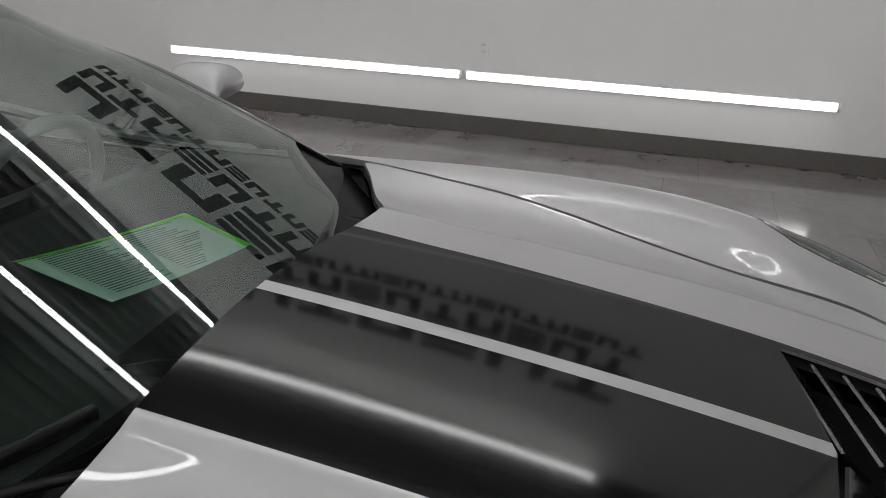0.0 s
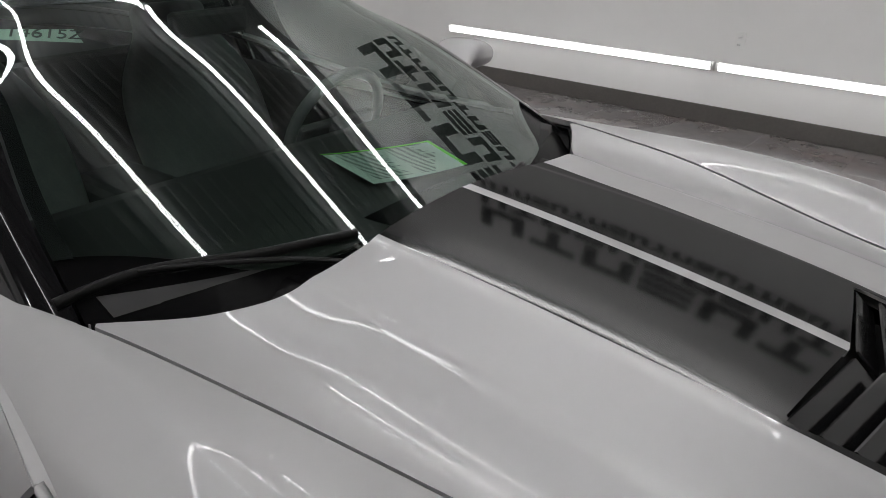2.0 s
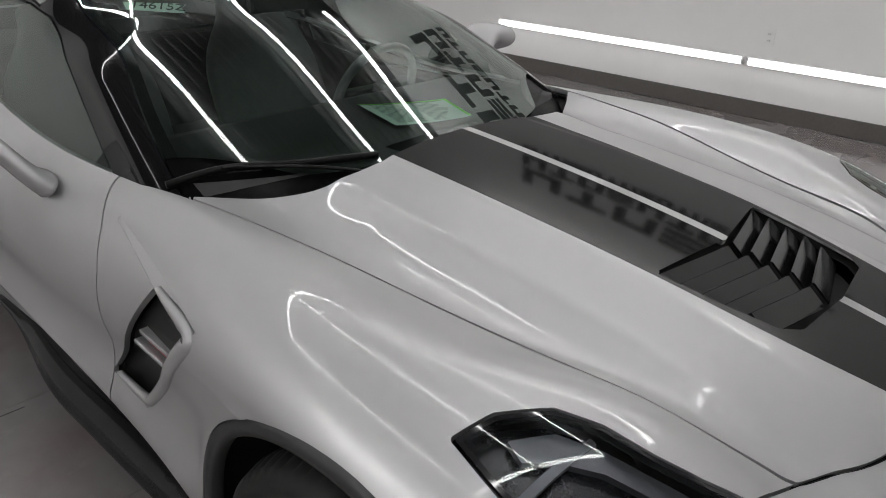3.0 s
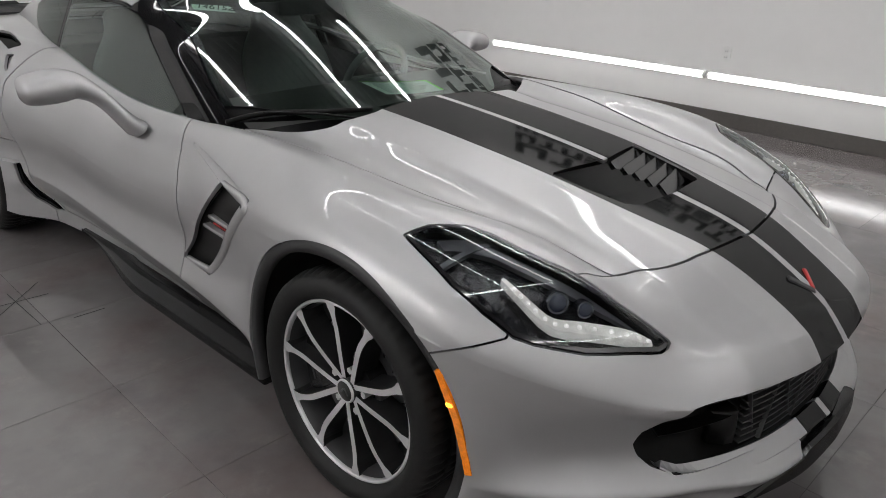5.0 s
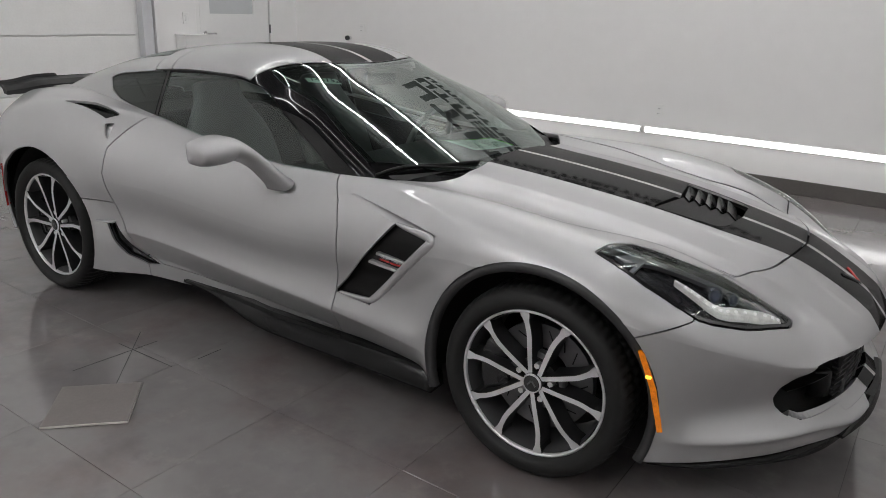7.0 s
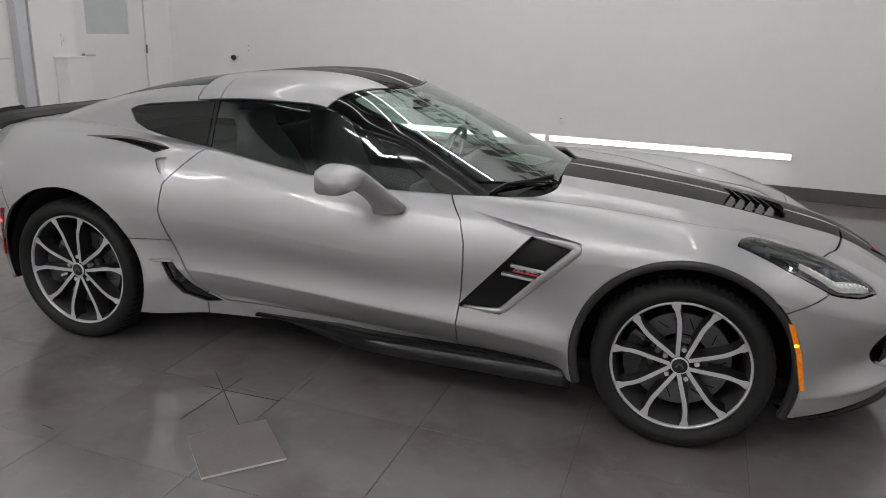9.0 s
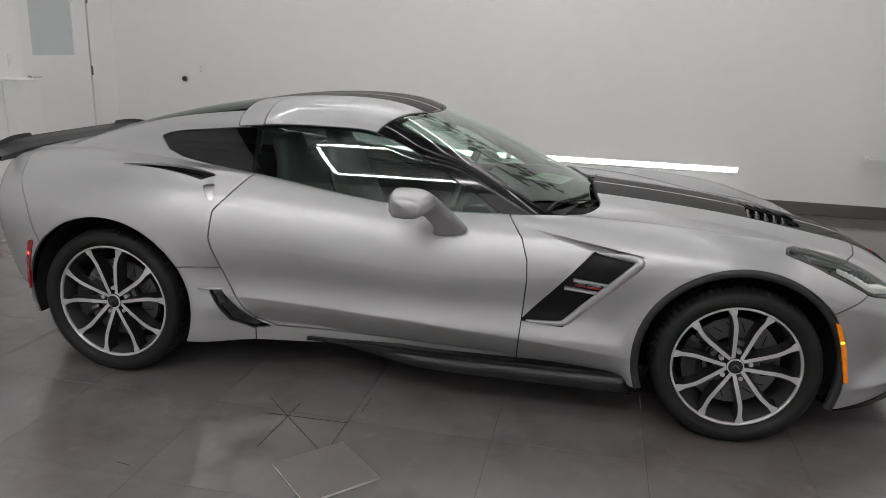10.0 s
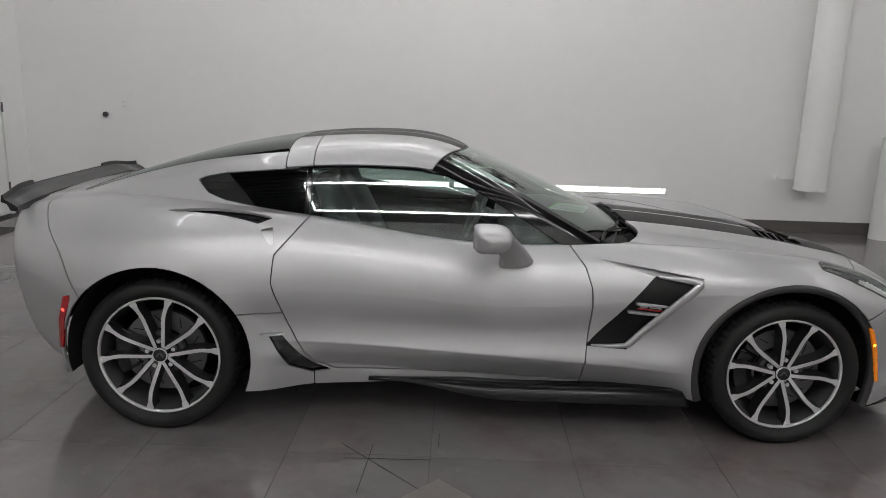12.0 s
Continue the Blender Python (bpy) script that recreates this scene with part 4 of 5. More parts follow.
    solid("ring", V, F, ALLOY, cap, "bright ring")
    for s in (-1, 1):
        bm = bmesh.new()
        box(bm, (s * 0.008, -0.0065, 0.001), (0.022, 0.0016, 0.006), 0.0005, Matrix.Rotation(s * 0.9, 4, "Y"))
        part("wing", bm, STEEL, cap)
    bm = bmesh.new()
    rod(bm, (0, 0.03, 0), (0, 0.10, 0), 0.075, seg=40)
    part("hub", bm, ALLOY_DARK, root, smooth=False)
    for s in range(5):
        a = turn + math.pi / 5 + s * 2 * math.pi / 5
        bm = bmesh.new()
        rod(bm, (0.060 * math.cos(a), 0.006, 0.060 * math.sin(a)), (0.060 * math.cos(a), 0.04, 0.060 * math.sin(a)), 0.010, seg=6)
        part("lug_nut", bm, ALLOY, root)
        bm = bmesh.new()
        box(bm, (0.088 * math.cos(a), 0.045, 0.088 * math.sin(a)), (0.022, 0.03, 0.034), 0.003, Matrix.Rotation(-a, 4, "Y"))
        part("hub_pad", bm, STEEL, root)
    V, F = lathe([(0.10, 0.068), (0.182, 0.064), (0.182, 0.092), (0.10, 0.088)], 80)
    disc = solid("brake_disc", V, F, STEEL, root, "slotted steel brake disc", smooth=False)
    for s in range(18):
        a = s * 2 * math.pi / 18
        bm = bmesh.new()
        box(bm, (0.145 * math.cos(a), 0.0655, 0.145 * math.sin(a)), (0.045, 0.002, 0.004), turn=Matrix.Rotation(-a - 0.6, 4, "Y"))
        part("slot", bm, DARK, disc)
    V, F = [], []
    for q in range(13):
        a = math.pi - 0.55 + q * 0.09
        for r, d in ((0.120, 0.045), (0.150, 0.030), (0.205, 0.030), (0.208, 0.10), (0.120, 0.10)):
            e = 0.006 if q in (0, 12) else 0
            V.append(((r - e) * math.cos(a), d + e, (r - e) * math.sin(a)))
    for q in range(12):
        for p in range(5):
            F.append((q * 5 + p, q * 5 + (p + 1) % 5, q * 5 + 5 + (p + 1) % 5, q * 5 + 5 + p))
    F += [(0, 1, 2, 3, 4), (60, 64, 63, 62, 61)]
    solid("caliper", V, F, GLOSS_BLACK, root, "black brake caliper", smooth=False)
    return root


def dup(ob, m):
    """A further part like this one, with its pieces, at another place on the same thing."""
    made = {}
    for o in (ob, *ob.children_recursive):
        made[o] = o.copy()
        scene.collection.objects.link(made[o])
        made[o].parent = made.get(o.parent, o.parent)
    made[ob].matrix_basis = m
    return made[ob]


wf = wheel("front_wheel", 0.327, 0.2495, 0.27, math.radians(-98))
wf.matrix_basis = pose(AXLE_F, -0.905, HUB_F - 0.005)
dup(wf, pose(AXLE_F, 0.905, HUB_F - 0.005, 0, 0, 180))
wr = wheel("rear_wheel", 0.338, 0.2625, 0.32, math.radians(-84))
wr.matrix_basis = pose(AXLE_R, -0.905, HUB_R - 0.004)
dup(wr, pose(AXLE_R, 0.905, HUB_R - 0.004, 0, 0, 180))
for ax, hz, R in ((AXLE_F, HUB_F, R_ARCH_F), (AXLE_R, HUB_R, R_ARCH_R)):
    for side in (-1, 1):
        V, F = [], []
        for i in range(33):
            a = math.radians(-14 + 208 * i / 32)
            for w in (0.895, 0.55):
                V.append((ax + R * 1.0 * math.cos(a), side * w, hz + R * math.sin(a)))
        V += [(ax, side * 0.55, hz)]
        for i in range(32):
            F += [(2 * i, 2 * i + 1, 2 * i + 3, 2 * i + 2), (2 * i + 1, 66, 2 * i + 3)]
        solid("wheel_well", V, F, DARK, car, "black wheel well liner")
    if ax > 0:
        for side in (-1, 1):
            V, F = [], []
            for i in range(61):
                a = math.radians(-22 + 222 * i / 60)
                wv = 0.944 - 0.05 * max(0, math.cos(a)) ** 3 - 0.028 * max(0, -math.cos(a)) ** 2
                for r, d in ((0.376, 0.02), (0.376, -0.004), (0.390, -0.008), (0.407, -0.004), (0.407, 0.02)):
                    V.append((ax + r * math.cos(a), side * (wv - d), hz + r * math.sin(a)))
            for i in range(60):
                for p in range(4):
                    F.append((i * 5 + p, i * 5 + p + 1, i * 5 + p + 6, i * 5 + p + 5))
            solid("arch_moulding", V, F, TRIM, car, "matt black arch moulding")


# ---- car details ----
front_x = spline((0, 2.265), (0.2, 2.25), (0.40, 2.205), (0.60, 2.105), (0.765, 1.965), (0.882, 1.80), (0.93, 1.68))


def sweep(name, rings, material, parent, label="", closed=True, caps=True, smooth=True):
    """A skin over rings of equal length."""
    n = len(rings[0])
    V = [p for r in rings for p in r]
    F = []
    for i in range(len(rings) - 1):
        for k in range(n if closed else n - 1):
            a, b = i * n + k, i * n + (k + 1) % n
            F.append((a, b, b + n, a + n))
    if caps:
        F += [tuple(range(n))[::-1], tuple(range((len(rings) - 1) * n, len(rings) * n))]
    ob = solid(name, V, F, material, parent, label, smooth)
    return ob


def bent_tube(name, stations, material, parent, label="", n=20, power=2.6, back=None):
    """A tube of rounded section along stations of (centre, half width, half height)."""
    pts = [Vector(c) for c, _, _ in stations]
    rings = []
    for i, (c, a, b) in enumerate(stations):
        t = (pts[min(i + 1, len(pts) - 1)] - pts[max(i - 1, 0)]).normalized()
        e1 = (Vector((1, 0, 0)) - t * t.x).normalized()
        e2 = t.cross(e1)
        ring = []
        for k in range(n):
            g = 2 * math.pi * k / n
            cs, sn = math.cos(g), math.sin(g)
            p = back if back and cs < 0 else power
            ring.append(pts[i] + e1 * a * math.copysign(abs(cs) ** (2 / p), cs) + e2 * b * math.copysign(abs(sn) ** (2 / p), sn))
        rings.append(ring)
    return sweep(name, rings, material, parent, label)


def smoothed(stations, n=5):
    """Stations eased by a spline through their numbers."""
    k = range(len(stations))
    cols = [spline(*[(i, v) for i, v in zip(k, col)]) for col in zip(*[(*c, a, b) for c, a, b in stations])]
    out = []
    for t in np.linspace(0, len(stations) - 1, (len(stations) - 1) * n + 1):
        x, y, z, a, b = [float(f(t)) for f in cols]
        out.append(((x, y, z), a, b))
    return out


for side in (-1, 1):
    m = bent_tube("door_mirror", smoothed([((0.048, side * 1.132, 0.914), 0.012, 0.010), ((0.049, side * 1.122, 0.915), 0.052, 0.034), ((0.051, side * 1.096, 0.917), 0.070, 0.046), ((0.054, side * 1.03, 0.922), 0.080, 0.051), ((0.062, side * 0.965, 0.920), 0.076, 0.044), ((0.096, side * 0.912, 0.892), 0.058, 0.028), ((0.135, side * 0.878, 0.850), 0.052, 0.022), ((0.165, side * 0.850, 0.808), 0.060, 0.025), ((0.174, side * 0.820, 0.778), 0.072, 0.032)]), PAINT, car, "silver door mirror on a short arm", n=36, power=2.1, back=6.0)
    bm = bmesh.new()
    box(bm, (-0.0255, side * 1.03, 0.922), (0.004, 0.10, 0.07), 0.0015)
    part("mirror_glass", bm, CHROME, m)

    def front_marker(V):
        x, w, z = fields(V)
        return np.maximum(inside(x, z, [(1.686, 0.552), (1.702, 0.549), (1.745, 0.44), (1.776, 0.302), (1.764, 0.300), (1.729, 0.44)], 0.001), 0.7 - w)

    def rear_marker(V):
        x, w, z = fields(V)
        return np.maximum(inside(x, z, [(-1.728, 0.603), (-1.697, 0.612), (-1.735, 0.50), (-1.757, 0.372), (-1.779, 0.370), (-1.762, 0.50)], 0.002), 0.7 - w)
    for f, material, glow, at, lab in ((front_marker, AMBER, AMBER_GLOW, (1.722, 0.474), "amber side marker lamp"), (rear_marker, RED, RED_GLOW, (-1.735, 0.545), "red side marker lamp")):
        mk = panel("side_marker", sided(inset(only(shell, f), -0.004), side), material, car, lab, depth=0.01)
        panel("bulb", sided(inset(only(shell, lambda V: np.hypot(V[:, 0] - at[0], V[:, 2] - at[1]) - 0.0085), -0.0055), side), glow, mk, "glowing bulb", depth=0)

    # headlight internals
    lamp_top = shell[0][(shell[0][:, 1] < -0.48) & (shell[0][:, 0] > 1.45) & (shell[0][:, 2] > 0.45)]
    way = smoothed_line([(1.715, 0.750, 0.005), (1.76, 0.752, 0.009), (1.80, 0.752, 0.011), (1.843, 0.742, 0.013), (1.878, 0.706, 0.014), (1.92, 0.650, 0.014), (1.965, 0.592, 0.012), (1.994, 0.558, 0.006)])
    rings = []
    for q, (x, w, a) in enumerate(way):
        (xa, wa, _), (xb, wb, _) = way[max(q - 1, 0)], way[min(q + 1, len(way) - 1)]
        t = Vector((xb - xa, wb - wa)).normalized()
        ring = []
        for o, d in ((-a, 0.024), (-a * 0.8, 0.016), (a * 0.8, 0.016), (a, 0.024), (a, 0.032), (-a, 0.032)):
            px, pw = x - t.y * o, w + t.x * o
            z = float(lamp_top[np.argmin((lamp_top[:, 0] - px) ** 2 + (lamp_top[:, 1] + pw) ** 2), 2])
            ring.append((px, side * pw, z - d))
        rings.append(ring)
    guide = sweep("light_guide", rings, DRL, lights[side], "white light guide", smooth=False)
    for ring in rings[3::2]:
        bm = bmesh.new()
        mid = (Vector(ring[1]) + Vector(ring[2])) / 2
        bmesh.ops.create_uvsphere(bm, u_segments=10, v_segments=6, radius=0.0052, matrix=Matrix.Translation(mid))
        part("led", bm, LED, guide, "bright white dot", smooth=True)

    def bezel_sheen_f(V):
        x, w, z = fields(V)
        return inside(x, w, [(1.545, 0.775), (1.58, 0.712), (1.64, 0.680), (1.77, 0.640), (1.90, 0.592), (1.985, 0.556), (1.90, 0.612), (1.78, 0.668), (1.66, 0.708), (1.61, 0.745), (1.575, 0.785)], 0.002)

    def divider_f(V):
        x, w, z = fields(V)
        return inside(x, w, [(1.60, 0.845), (1.615, 0.68), (1.625, 0.68), (1.612, 0.845)], 0.001)
    # The grey strip also paints in the pale wall mirrored along the lens top.
    panel("bezel", sided(inset(only(only(shell, bezel_sheen_f), light_f), 0.026), side), BEZEL, lights[side], "grey inner strip, also painted in for the wall's reflection in the lens", depth=0.012)
    panel("divider", sided(inset(only(only(shell, divider_f), light_f), 0.022), side), BEZEL, lights[side], "grey divider", depth=0.012)
    # two round lamps that look ahead and outwards, and a row of small reflectors
    ahead = Vector((0.80, side * 0.58, 0.16)).normalized()
    for at, r, ring_label in (((1.822, 0.686, 0.676), 0.027, "smoked chrome projector barrel"), ((1.866, 0.642, 0.660), 0.021, "small smoked chrome projector barrel")):
        c = Vector((at[0], side * at[1], at[2]))
        bm = bmesh.new()
        rod(bm, c - ahead * 0.03, c, r * 0.86, r, seg=32)
        rod(bm, c, c + ahead * 0.003, r, r * 0.93, seg=32)
        barrel = part("projector", bm, DARK_CHROME, lights[side], ring_label, smooth=False)
        bm = bmesh.new()
        turn = ahead.to_track_quat("X", "Z").to_matrix().to_4x4()
        bmesh.ops.create_uvsphere(bm, u_segments=24, v_segments=12, radius=r * 0.80, matrix=Matrix.Translation(c) @ turn @ Matrix.Diagonal((0.5, 1, 1, 1)))
        part("projector_lens", bm, BULB, barrel, "bluish glass lens", smooth=True)
    outward = Vector((0.35, side * 0.88, 0.32)).normalized()
    for q in range(4):
        t = q / 3
        c = Vector((1.665 + 0.118 * t, side * (0.803 - 0.006 * t), 0.718 - 0.063 * t))
        bm = bmesh.new()
        rod(bm, c - outward * 0.010, c, 0.011, 0.0135, seg=16, cap=False)
        rod(bm, c - outward * 0.012, c - outward * 0.006, 0.004, 0.003, seg=10)
        part("reflector_cup", bm, DARK_CHROME, lights[side], "small smoked reflector")

    # side skirt below the sill
    rings = []
    for q in range(41):
        x = -0.46 + 1.42 * q / 40
        k = float(step((x + 0.46) / 0.7))
        zb, wo = 0.212 - 0.050 * k - 0.012 * q / 40, 0.832 + 0.066 * k
        rings.append([(x, side * (wo - 0.07), 0.236), (x, side * (wo - 0.010), 0.226), (x, side * (wo - 0.003), zb + 0.018), (x, side * wo, zb + 0.011), (x, side * wo, zb + 0.004), (x, side * (wo - 0.010), zb), (x, side * (wo - 0.09), zb + 0.003)])
    sweep("side_skirt", rings, CARBON, car, "dark glossy side skirt")

# splitter under the nose
ring_pts = []
for q in range(61):
    w = -0.903 + 1.806 * q / 60
    a = abs(w)
    x = float(front_x(a))
    k = 1 - step((a - 0.3) / 0.6)
    zt, zb = 0.200, 0.176 - 0.022 * float(k)
    d = (float(front_x(a + 0.01)) - float(front_x(max(a - 0.01, 0)))) / (0.02 if a > 0.01 else 0.01 + a + 1e-9)
    nrm = Vector((1.0, -d * (1 if w > 0 else -1), 0)).normalized() if a > 0.01 else Vector((1, 0, 0))
    ring_pts.append([Vector((x, w, 0)) + nrm * o + Vector((0, 0, z)) for o, z in ((-0.06, zt), (-0.034, zt - 0.002), (-0.020, zt - 0.012), (-0.010, zb + 0.008), (-0.014, zb), (-0.14, zb + 0.004))])
sweep("splitter", ring_pts, CARBON, car, "dark front splitter")

def nose_at(w):
    """A point of the nose's outline and its outward normal."""
    a = abs(w)
    d = (float(front_x(a + 0.005)) - float(front_x(max(a - 0.005, 0)))) / 0.01 if a > 0.005 else 0.0
    return Vector((float(front_x(a)), w, 0)), Vector((1.0, -d * (1 if w > 0 else -1), 0)).normalized()


def nose_ring(w, profile):
    at, out = nose_at(w)
    return [at + out * o + Vector((0, 0, z)) for o, z in profile]


# sloping shelf under the grille, dark where the stripes cross it
for w0, w1, material, lab in ((-0.600, -0.141, PAINT, "silver shelf under the grille"), (-0.139, -0.035, STRIPE, "satin black stripe on the chin"), (-0.034, -0.012, PAINT, "narrow silver strip on the chin"), (-0.011, 0.113, STRIPE, "satin black stripe on the chin"), (0.115, 0.600, PAINT, "silver shelf under the grille")):
    rings = []
    n = max(4, round(abs(w1 - w0) / 0.018))
    for i in range(n + 1):
        w = w0 + (w1 - w0) * i / n
        a = abs(w)
        of, zf = (float(np.interp(a, (0, 0.13, 0.35, 0.50, 0.555, 0.60), (0.008, 0.0, -0.006, -0.018, -0.032, -0.042))), float(np.interp(a, (0, 0.13, 0.40, 0.56, 0.60), (0.280, 0.275, 0.272, 0.279, 0.304))))
        ob = float(np.interp(a, (0, 0.14, 0.56), (-0.030, -0.036, -0.046)))
        zb = float(np.interp(a, (0, 0.14, 0.56, 0.60), (0.309, 0.301, 0.306, 0.326)))
        rings.append(nose_ring(w, ((ob - 0.03, zb - 0.035), (ob - 0.005, zb - 0.004), (ob, zb), (of - 0.004, zf + 0.0035), (of, zf), (of - 0.001, zf - 0.005), (of - 0.012, zf - 0.011), (of - 0.045, zf - 0.012))))
    sweep("chin_shelf", rings, material, car, lab, smooth=False)

# dark chin between the rounded ends of the silver lip
rings = []
for i in range(61):
    w = -0.40 + 0.80 * i / 60
    a = abs(w)
    zt = float(np.interp(a, (0, 0.178, 0.192, 0.205, 0.24, 0.29, 0.34, 0.40), (0.268, 0.266, 0.260, 0.250, 0.243, 0.237, 0.226, 0.205)))
    e = 1 - float(step((a - 0.12) / 0.30))
    rings.append(nose_ring(w, ((-0.06, zt), (0.014 + 0.004 * e, zt), (0.021 + 0.008 * e, zt - 0.006), (0.020 + 0.014 * e, 0.205), (0.018 + 0.014 * e, 0.196), (-0.02, 0.188), (-0.07, 0.190))))
sweep("chin", rings, STRIPE, car, "satin black chin in the middle of the bumper", smooth=False)

# grille bars
for q in range(9):
    z = 0.318 + 0.019 * q
    sweep("grille_bar", [nose_ring(-0.385 + 0.77 * i / 24, ((-0.066, z - 0.003), (-0.048, z - 0.004), (-0.048, z + 0.001), (-0.066, z + 0.003))) for i in range(25)], TRIM, car, "black grille bar", smooth=False)
for q in range(10):
    w = -0.36 + 0.08 * q
    at, out = nose_at(w)
    bm = bmesh.new()
    box(bm, at - out * 0.052 + Vector((0, 0, 0.395)), (0.012, 0.005, 0.185), 0.002, Matrix.Rotation(0.45 * (-1) ** q, 4, "X"))
    part("grille_strut", bm, TRIM, car)
# brake ducts beside the bars
for side in (-1, 1):
    rings = [nose_ring(side * w, ((-0.054 - 0.02 * k, 0.318), (-0.052 - 0.02 * k, 0.36), (-0.056 - 0.02 * k, 0.400), (-0.062 - 0.02 * k, 0.406), (-0.10, 0.408), (-0.10, 0.312))) for w, k in ((0.388, 0.4), (0.400, 0.0), (0.425, 0.2), (0.455, 1.2))]
    sweep("brake_duct", rings, MESH_BLACK, car, "black brake duct beside the grille")
    rings = [nose_ring(side * (0.42 + 0.19 * i / 8), ((-0.09, 0.397 - 0.0016 * i), (-0.058, 0.396 - 0.0016 * i), (-0.056, 0.400 - 0.0016 * i), (-0.09, 0.404 - 0.0016 * i))) for i in range(9)]
    sweep("duct_blade", rings, MESH_BLACK, car, "black blade in the duct", smooth=False)

# hood vent louvres
for side in (-1, 1):
    for q in range(5):
        xc = 1.532 + 0.042 * q
        wo = 0.230 - 0.005 * q - (0.012 if q == 4 else 0)
        V = []
        for w, dx in ((0.012, 0.0), (wo, -0.042)):
            x = xc + dx
            z = float(top_height(np.array(x), np.array(w))) - 0.008
            for ax, az in ((-0.018, 0.004), (0.020, -0.030), (0.022, -0.026), (-0.014, 0.006)):
                V.append((x + ax, side * w, z + az))
        F = [(0, 1, 5, 4), (1, 2, 6, 5), (2, 3, 7, 6), (3, 0, 4, 7), (0, 3, 2, 1), (4, 5, 6, 7)]
        solid("louvre", V, F, LOUVRE, car, "black hood vent louvre", smooth=False)

# nose badge: crossed plain wings
stripe_y = float(stripe_mid(2.13))
for side, material in ((-1, TRIM), (1, RED_PAINT)):
    bm = bmesh.new()
    z = float(z_mid(2.135))
    box(bm, (2.135, side * 0.026 + stripe_y, z + 0.001), (0.086 if side < 0 else 0.066, 0.017 if side < 0 else 0.013, 0.007), 0.003, Matrix.Rotation(radians(33), 4, "Y") @ Matrix.Rotation(-side * 0.68, 4, "Z"))
    part("badge", bm, material, car, "small crossed wing badge")
for side in (-1, 1):
    # side vent badge: red and pale bars
    for z, x0, x1, material in ((0.602, 0.712, 0.748, CHROME), (0.593, 0.705, 0.748, RED_PAINT), (0.597, 0.758, 0.820, CHROME), (0.588, 0.752, 0.812, RED_PAINT)):
        bm = bmesh.new()
        box(bm, ((x0 + x1) / 2, side * 0.868, z), (x1 - x0, 0.004, 0.006), 0.001, Matrix.Rotation(0.08, 4, "Y"))
        part("badge_bar", bm, material, car)
    for (x0, z0), (x1, z1) in (((0.695, 0.617), (0.836, 0.606)), ((0.662, 0.580), (0.803, 0.568))):
        bm = bmesh.new()
        box(bm, ((x0 + x1) / 2, side * 0.868, (z0 + z1) / 2), (x1 - x0, 0.026, 0.011), 0.003, Matrix.Rotation(math.atan2(z0 - z1, x1 - x0), 4, "Y"))
        part("vent_fin", bm, PAINT, car)

    bm = bmesh.new()
    box(bm, (-0.862, side * 0.935, 0.456), (0.10, 0.030, 0.007), 0.003, Matrix.Rotation(-side * 0.35, 4, "Z"))
    part("vent_blade", bm, PAINT, car)

# rear spoiler
rings = []
for i in range(145):
    y = -0.72 + 1.44 * i / 144
    a = abs(y)
    xr = -2.14 + 0.06 * (a / 0.72) ** 3
    e = float(step((a - 0.45) / 0.27))
    zr = 0.990 - 0.022 * e
    flap = 0.016 * float(step((a - 0.36) / 0.015))
    xf = xr + 0.11 - 0.045 * e
    zf = zr - 0.032
    rings.append([(xf, y, zf), ((xf + xr) / 2, y, (zf + zr) / 2 + 0.006), (xr + 0.010, y, zr), (xr + 0.005, y, zr + 0.003 + flap), (xr - 0.002, y, zr + 0.003 + flap), (xr - 0.004, y, zr - 0.012), (xr + 0.02, y, zr - 0.020), (xf - 0.03, y, 0.92), (xf + 0.005, y, 0.915)])
sweep("spoiler", rings, BLADE, car, "satin black rear spoiler", smooth=False)


# wipers on the windscreen
def on_screen(x, w, up):
    return Vector((x, w, float(roof_height(np.array(x), np.array(abs(w)))) + up))


for pts, arm in (([(0.565, -0.715), (0.585, -0.64), (0.617, -0.56), (0.674, -0.45), (0.708, -0.36), (0.740, -0.26)], [(0.60, -0.60), (0.68, -0.47), (0.745, -0.37), (0.80, -0.30)]), ([(0.782, -0.12), (0.784, -0.04), (0.780, 0.08), (0.768, 0.20), (0.752, 0.28)], [(0.782, 0.02), (0.784, 0.10), (0.782, 0.18), (0.778, 0.24)])):
    wp = bent_tube("wiper", smoothed([(tuple(on_screen(x, w, 0.007)), 0.006, 0.009) for x, w in pts], 6), WIPER, car, "black wiper blade with its arm", n=8, power=4)
    bent_tube("wiper_arm", smoothed([(tuple(on_screen(x, w, 0.013)), 0.005 + 0.001 * k, 0.004) for k, (x, w) in enumerate(arm)], 4), WIPER, wp, n=8, power=4)

# arch, rocker and cabin interior
bm = bmesh.new()
box(bm, (-0.2, 0, 0.17), (2.5, 1.36, 0.06), 0.02)
part("floor_pan", bm, DARK, car)
bm = bmesh.new()
box(bm, (0.0, 0, 0.16), (3.9, 1.1, 0.05), 0.02)
part("underbody", bm, DARK, car)
rings = []
for i in range(21):
    w = -0.66 + 1.32 * i / 20
    k = 0.03 * (abs(w) / 0.66) ** 2
    rings.append([(0.76 - 6 * k * 0.8, w, 0.845), (0.50, w, 0.858 - k * 0.3), (0.28, w, 0.862 - k * 0.3), (0.20, w, 0.84), (0.18, w, 0.74), (0.24, w, 0.58), (0.70, w, 0.55)])
sweep("dashboard", rings, DASH, car, "black vinyl dashboard under the windscreen")
